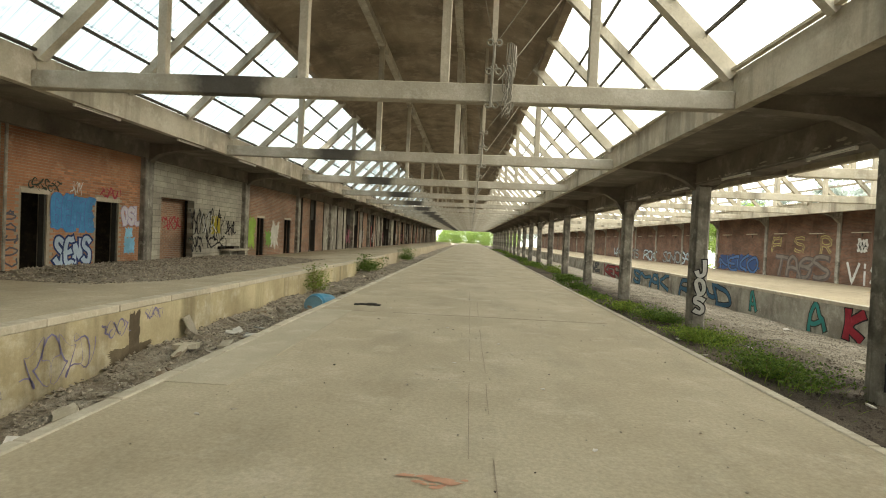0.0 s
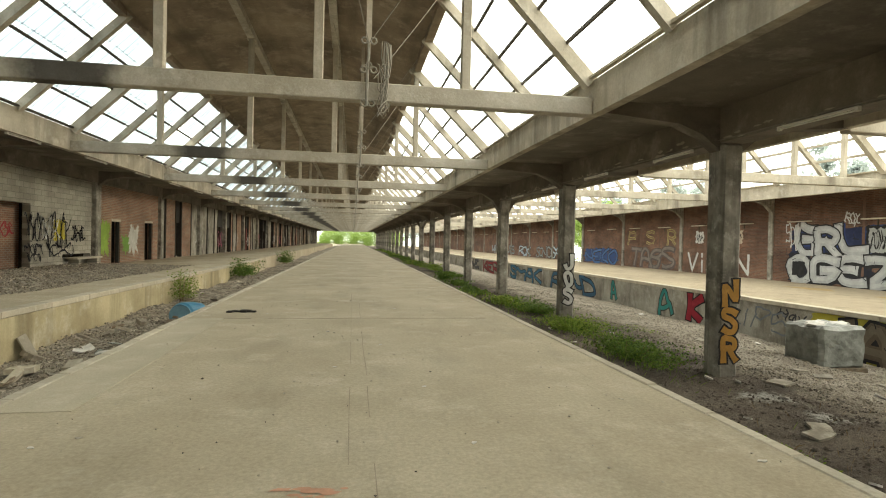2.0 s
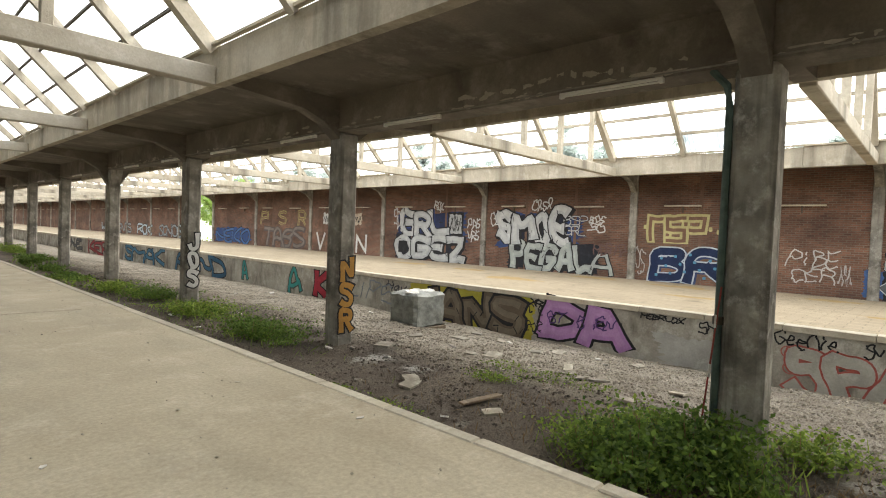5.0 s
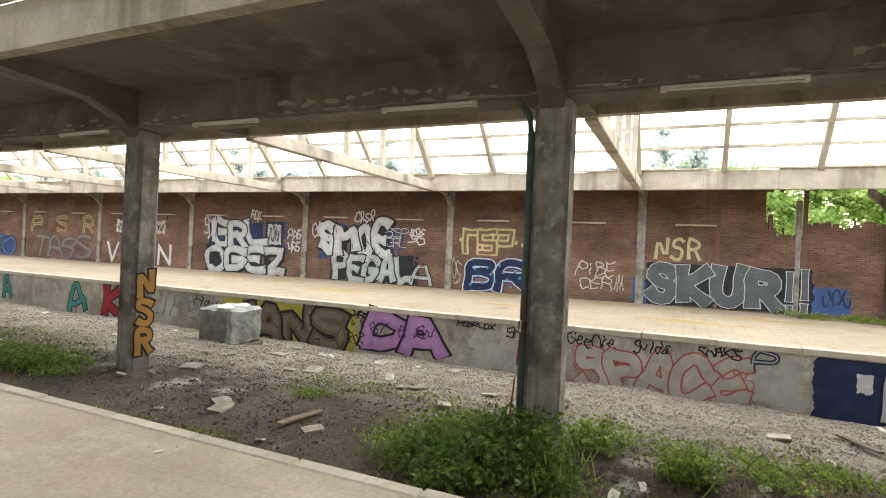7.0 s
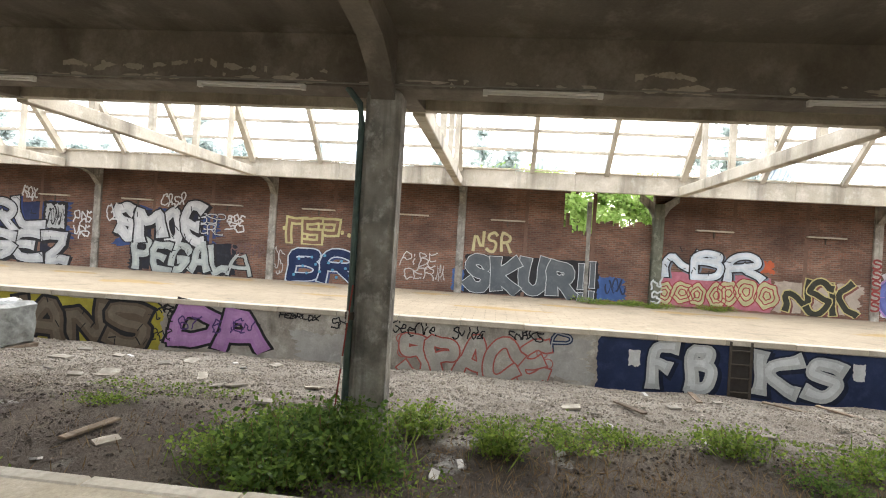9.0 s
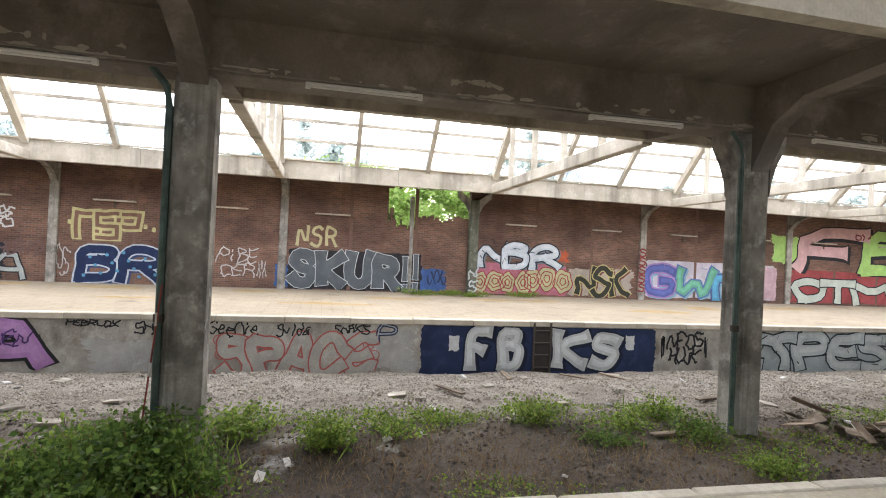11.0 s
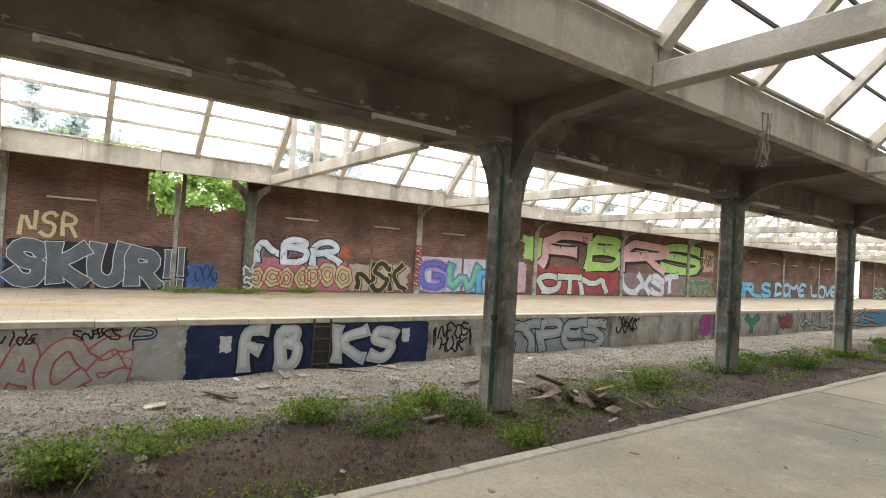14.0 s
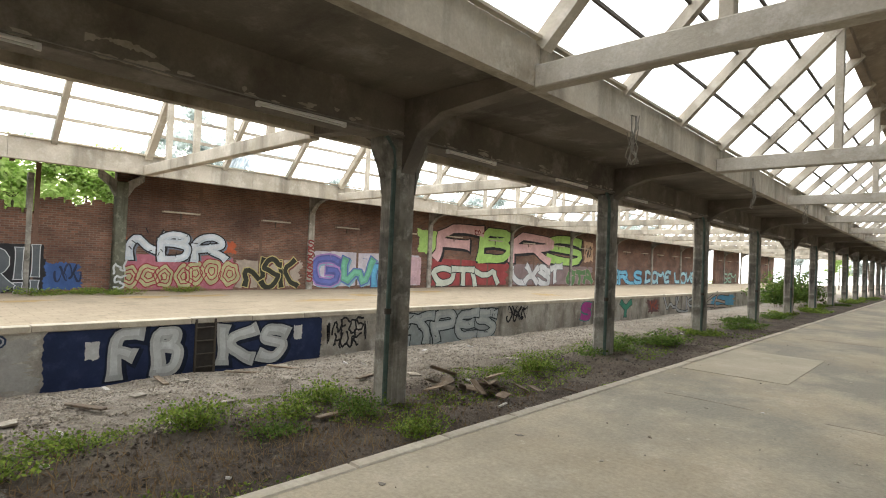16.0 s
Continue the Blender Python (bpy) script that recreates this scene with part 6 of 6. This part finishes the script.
D1, D2, D3 = "dense green bramble clump at a column foot", "low bright green weeds in the track bed", "dense green weeds beside the deck"
for i, (x, y, rx, ry, h, n, m, lab, leaf) in enumerate((
        (5.85, 2.35, 0.5, 0.6, 0.62, 4200, LEAF_DARK, D1, 0.085), (6.55, 1.9, 0.5, 0.6, 0.85, 4200, LEAF_DARK, D1, 0.09), (6.1, 3.0, 0.45, 0.4, 0.5, 1500, LEAF, D2, 0.07),
        (7.7, 1.1, 0.5, 0.5, 0.5, 1100, LEAF, D2, 0.075), (6.2, 1.35, 0.4, 0.35, 0.4, 1100, LEAF_DARK, D1, 0.08), (7.05, 2.75, 0.4, 0.5, 0.55, 1300, LEAF, D2, 0.08),
        (6.3, 11.6, 0.7, 1.8, 0.5, 5200, LEAF_DARK, D3, 0.075), (6.5, 15.2, 0.8, 1.8, 0.45, 4200, LEAF, D3, 0.075), (6.8, 19.5, 0.9, 2.4, 0.45, 3500, LEAF_DARK, "green weeds along the column row", 0.08),
        (7.06, -0.1, 0.3, 0.32, 0.5, 1300, LEAF, D2, 0.07), (7.45, -1.05, 0.5, 0.5, 0.24, 700, LEAF, D2, 0.065), (8.1, -1.95, 0.4, 0.7, 0.26, 800, LEAF, D2, 0.06),
        (8.0, -3.4, 0.35, 0.45, 0.5, 1000, LEAF, D2, 0.07), (7.0, -4.05, 0.4, 0.5, 0.2, 600, LEAF_DARK, D2, 0.06), (7.6, -4.7, 0.4, 0.5, 0.34, 800, LEAF, D2, 0.065),
        (8.15, -5.6, 0.35, 0.4, 0.5, 900, LEAF, D2, 0.07), (7.0, -5.6, 0.35, 0.3, 0.42, 800, LEAF_DARK, D2, 0.065), (5.72, -5.68, 0.25, 0.28, 0.4, 900, LEAF, D2, 0.06),
        (7.4, -11.3, 0.4, 0.6, 0.6, 1300, LEAF, D2, 0.07), (7.55, -10.3, 0.5, 0.7, 0.16, 900, LEAF, D2, 0.05), (7.7, 5.75, 0.3, 0.6, 0.12, 500, LEAF, D2, 0.05), (7.9, -18.0, 0.9, 1.4, 0.3, 1500, LEAF_DARK, D3, 0.07))):
    bush(x, y, rx * 1.1, ry * 1.1, h * 0.85, int(n * 1.15), m, lab, leaf * 0.8, i + 1)
rod = thing("marker_rod", "thin red and white rod leaning on a column", "rod", at=(7.06, 1.98, -1.08))
part("shaft", add_tube(B(), [(-0.06, 0.1, 0), (0.0, 0.02, 1.1), (0.03, -0.06, 2.1)], 0.011, 6), RED_PAINT, rod)
for z in (0.35, 1.0, 1.6):
    part("white_band", add_tube(B(), [(-0.04 + z * 0.03, 0.08 - z * 0.06, z), (-0.037 + z * 0.03, 0.076 - z * 0.06, z + 0.16)], 0.0125, 6), PAPER, rod)
for i in range(26):
    y = 22 + i * 4.6 + rnd.uniform(-1, 1)
    bush(6.6 + rnd.uniform(-0.6, 0.8), y, 0.9, 2.4, rnd.uniform(0.3, 0.6), 1300, rnd.choice((LEAF, LEAF_DARK)), "green weeds along the column row", 0.10, 30 + i)
for i in range(18):
    y = -15 - i * 3.9 + rnd.uniform(-1, 1)
    bush(7.2 + rnd.uniform(-0.8, 0.9), y, 0.9, 1.8, rnd.uniform(0.2, 0.5), 1300, rnd.choice((LEAF, LEAF_DARK)), "green weeds along the column row", 0.08, 60 + i)
bush(PL + 0.3, 19.6, 0.25, 0.5, 1.1, 1400, LEAF, "green creeper hanging over the platform face", 0.06, 80)
bush(PL + 0.5, 29, 0.6, 1.4, 1.0, 1800, LEAF_DARK, "bushy weeds by the broken platform edge", 0.09, 81)
bush(PL + 0.4, 47, 0.6, 1.5, 1.2, 1500, LEAF_DARK, "bushy weeds by the broken platform edge", 0.10, 82)
for i, (x, y) in enumerate(((21.9, -5.2), (21.6, -3.9), (22.1, -8.4), (21.3, -6.0))):
    b = bush(x, y, 0.5, 0.9, 0.26, 900, LEAF, "pale weeds growing on the paved platform", 0.06, 90 + i)
    b.location.z = ZPR
spots = []
while len(spots) < 15000:
    x, y = r3.uniform(4.6, 9.3), r3.triangular(-30, 22, -4)
    if noise.noise((x * 0.5, y * 0.35, 5)) > 0.1 + 0.2 * (y > 2):
        spots.append((x, y, ground_z(x, y), r3.uniform(0.03, 0.07)))
tagged(new("ground_weeds", leaf_mesh("ground_weeds", spots, LEAF, 5)), "sparse seedlings over the track bed", "weeds", kind="stuff")
spots = []
while len(spots) < 5000:
    x, y = r3.gauss(6.3, 0.8), r3.gauss(-2.5, 3.5)
    spots.append((x, y, ground_z(x, y), r3.uniform(0.06, 0.16)))
tagged(new("dry_grass", leaf_mesh("dry_grass", [(a, b, c, d * 1.3) for a, b, c, d in spots], DRY, 6, 0.03, 0.1)), "dry brown stalks on dark soil", "grass", kind="stuff")

# ---- trees outside ----
def tree(h, spread, n, leaf, seed, label):
    r = random.Random(seed)
    t = thing("tree", label, "tree", "trees outside")
    bm = B()
    lean = (r.uniform(-0.6, 0.6), r.uniform(-0.6, 0.6))
    trunk = [(lean[0] * f * f, lean[1] * f * f, h * 0.8 * f) for f in (0, 0.25, 0.5, 0.75, 1)]
    add_tube(bm, trunk, [0.02 * h, 0.016 * h, 0.012 * h, 0.008 * h, 0.004 * h], 7)
    tips = []
    for i in range(16):
        f = r.uniform(0.25, 0.95)
        a = i * 2.4
        p = Vector((lean[0] * f * f, lean[1] * f * f, h * 0.8 * f))
        l = spread * r.uniform(0.5, 1.0) * (1.15 - 0.5 * f)
        q = p + Vector((math.cos(a) * l, math.sin(a) * l, l * r.uniform(0.4, 0.9)))
        m = p.lerp(q, 0.5) + Vector((0, 0, -0.1 * l))
        add_tube(bm, [p, m, q], [0.008 * h * (1.2 - f), 0.005 * h * (1.2 - f), 0.002 * h], 5)
        tips += [q, m.lerp(q, 0.5), q + Vector((r.gauss(0, 0.5), r.gauss(0, 0.5), r.gauss(0.3, 0.4)))]
    part("trunk", bm, BARK, t)
    spots = []
    for i in range(n):
        c = r.choice(tips)
        d = abs(r.gauss(0, 0.55)) * spread * 0.3
        v = Vector((r.gauss(0, 1), r.gauss(0, 1), r.gauss(0, 0.8))).normalized() * d
        spots.append((*(c + v), leaf * r.uniform(0.6, 1.3)))
    # All but the young tree get the leaf colour paled for glare.
    part("crown", leaf_mesh("crown", spots, LEAF_TREE if seed == 3 else LEAF_GLARE, seed), None, t)
    return t


kinds = [tree(10.0, 2.8, 7000, 0.30, 1, "slender deciduous tree with leaves paled for glare"), tree(10.8, 3.3, 8000, 0.32, 2, "tall deciduous tree with leaves paled for glare"), tree(7.0, 2.6, 9000, 0.24, 3, "young leafy green tree")]
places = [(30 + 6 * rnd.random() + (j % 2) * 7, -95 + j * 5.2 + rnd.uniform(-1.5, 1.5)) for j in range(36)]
places += [(26.5 + rnd.random() * 3, y) for y in (-9, -6.5, -3.5, -1.2, 53, 51, -74, -71)]
places += [(-9 + i * 4.2 + rnd.uniform(-1, 1), YB + 18 + (i % 3) * 9) for i in range(12)]
places += [(x, YA - 12 - rnd.random() * 10) for x in (0, 6, 11, 16, 21)]
for i, (x, y) in enumerate(places):
    src = kinds[(i * 7) % 3] if not 36 <= i < 44 else kinds[2]
    m = pose(x, y, -1.3, 0, 0, rnd.uniform(0, 360))
    if i < 3:
        kinds[i].matrix_world = m
    else:
        copy_thing(src, m)
for i in range(12):
    y = -92 + i * 15 + rnd.uniform(-3, 3)
    b = bush(27 + rnd.uniform(0, 2), y, 2.0, 5.0, 3.4, 2600, LEAF_TREE, "leafy undergrowth outside the wall", 0.22, 200 + i)
for i, y in enumerate((-10, -6.5, -3, 0.5, 50, 55, -72, -76)):
    bush(28.5, y, 1.8, 2.4, 8.5, 1900, LEAF_TREE, "tall leafy undergrowth outside the broken wall", 0.17, 260 + i)
for i in range(6):
    bush(-10 + i * 5, YB + 14, 3, 2, 7.5, 6000, LEAF_TREE, "leafy undergrowth beyond the hall", 0.3, 230 + i)
for i, (x, y) in enumerate(((10.5, -52), (9.5, -58), (12, -64))):
    bush(x, y, 1.5, 2.0, 3.2, 2600, LEAF_DARK, "tall shrub growing in the track bed", 0.2, 240 + i)

# ---- bricks of the west room ----
brick_me = mesh_of("brick", add_box(B(), (-0.05, 0.006, 0.006), (0.028, 0.224, 0.072), 0.004), BRICK_PIECE)
owner = bpy.data.objects["wall_west_brick"]
rest = B()
count = 0
row = 0
z = ZPL - 0.1
while z < 3.85:
    y = 12.4 - (0.115 if row % 2 else 0)
    while y < 18.2:
        a, b = max(y, 12.4), min(y + 0.23, 18.18)
        if b - a > 0.08 and not any(d[0] - 0.001 < b and a < d[1] and z < d[3] + 0.1 for d in doors_w):
            if b - a > 0.22 and 1.35 < z < 3.0 and 14.0 < y < 17.8 and count < 300:
                o = part("brick", brick_me, None, owner)
                o.location = (XWL - 0.03 + rnd.uniform(-0.004, 0.004), a, z)
                count += 1
            else:
                dx = rnd.uniform(-0.004, 0.004)
                add_box(rest, (XWL - 0.1, a + 0.006, z + 0.006), (XWL - 0.002 + dx, b - 0.006, z + 0.072))
        y += 0.23
    z += 0.078
    row += 1
tagged(part("brickwork", rest, BRICK_PIECE, owner), kind="stuff")
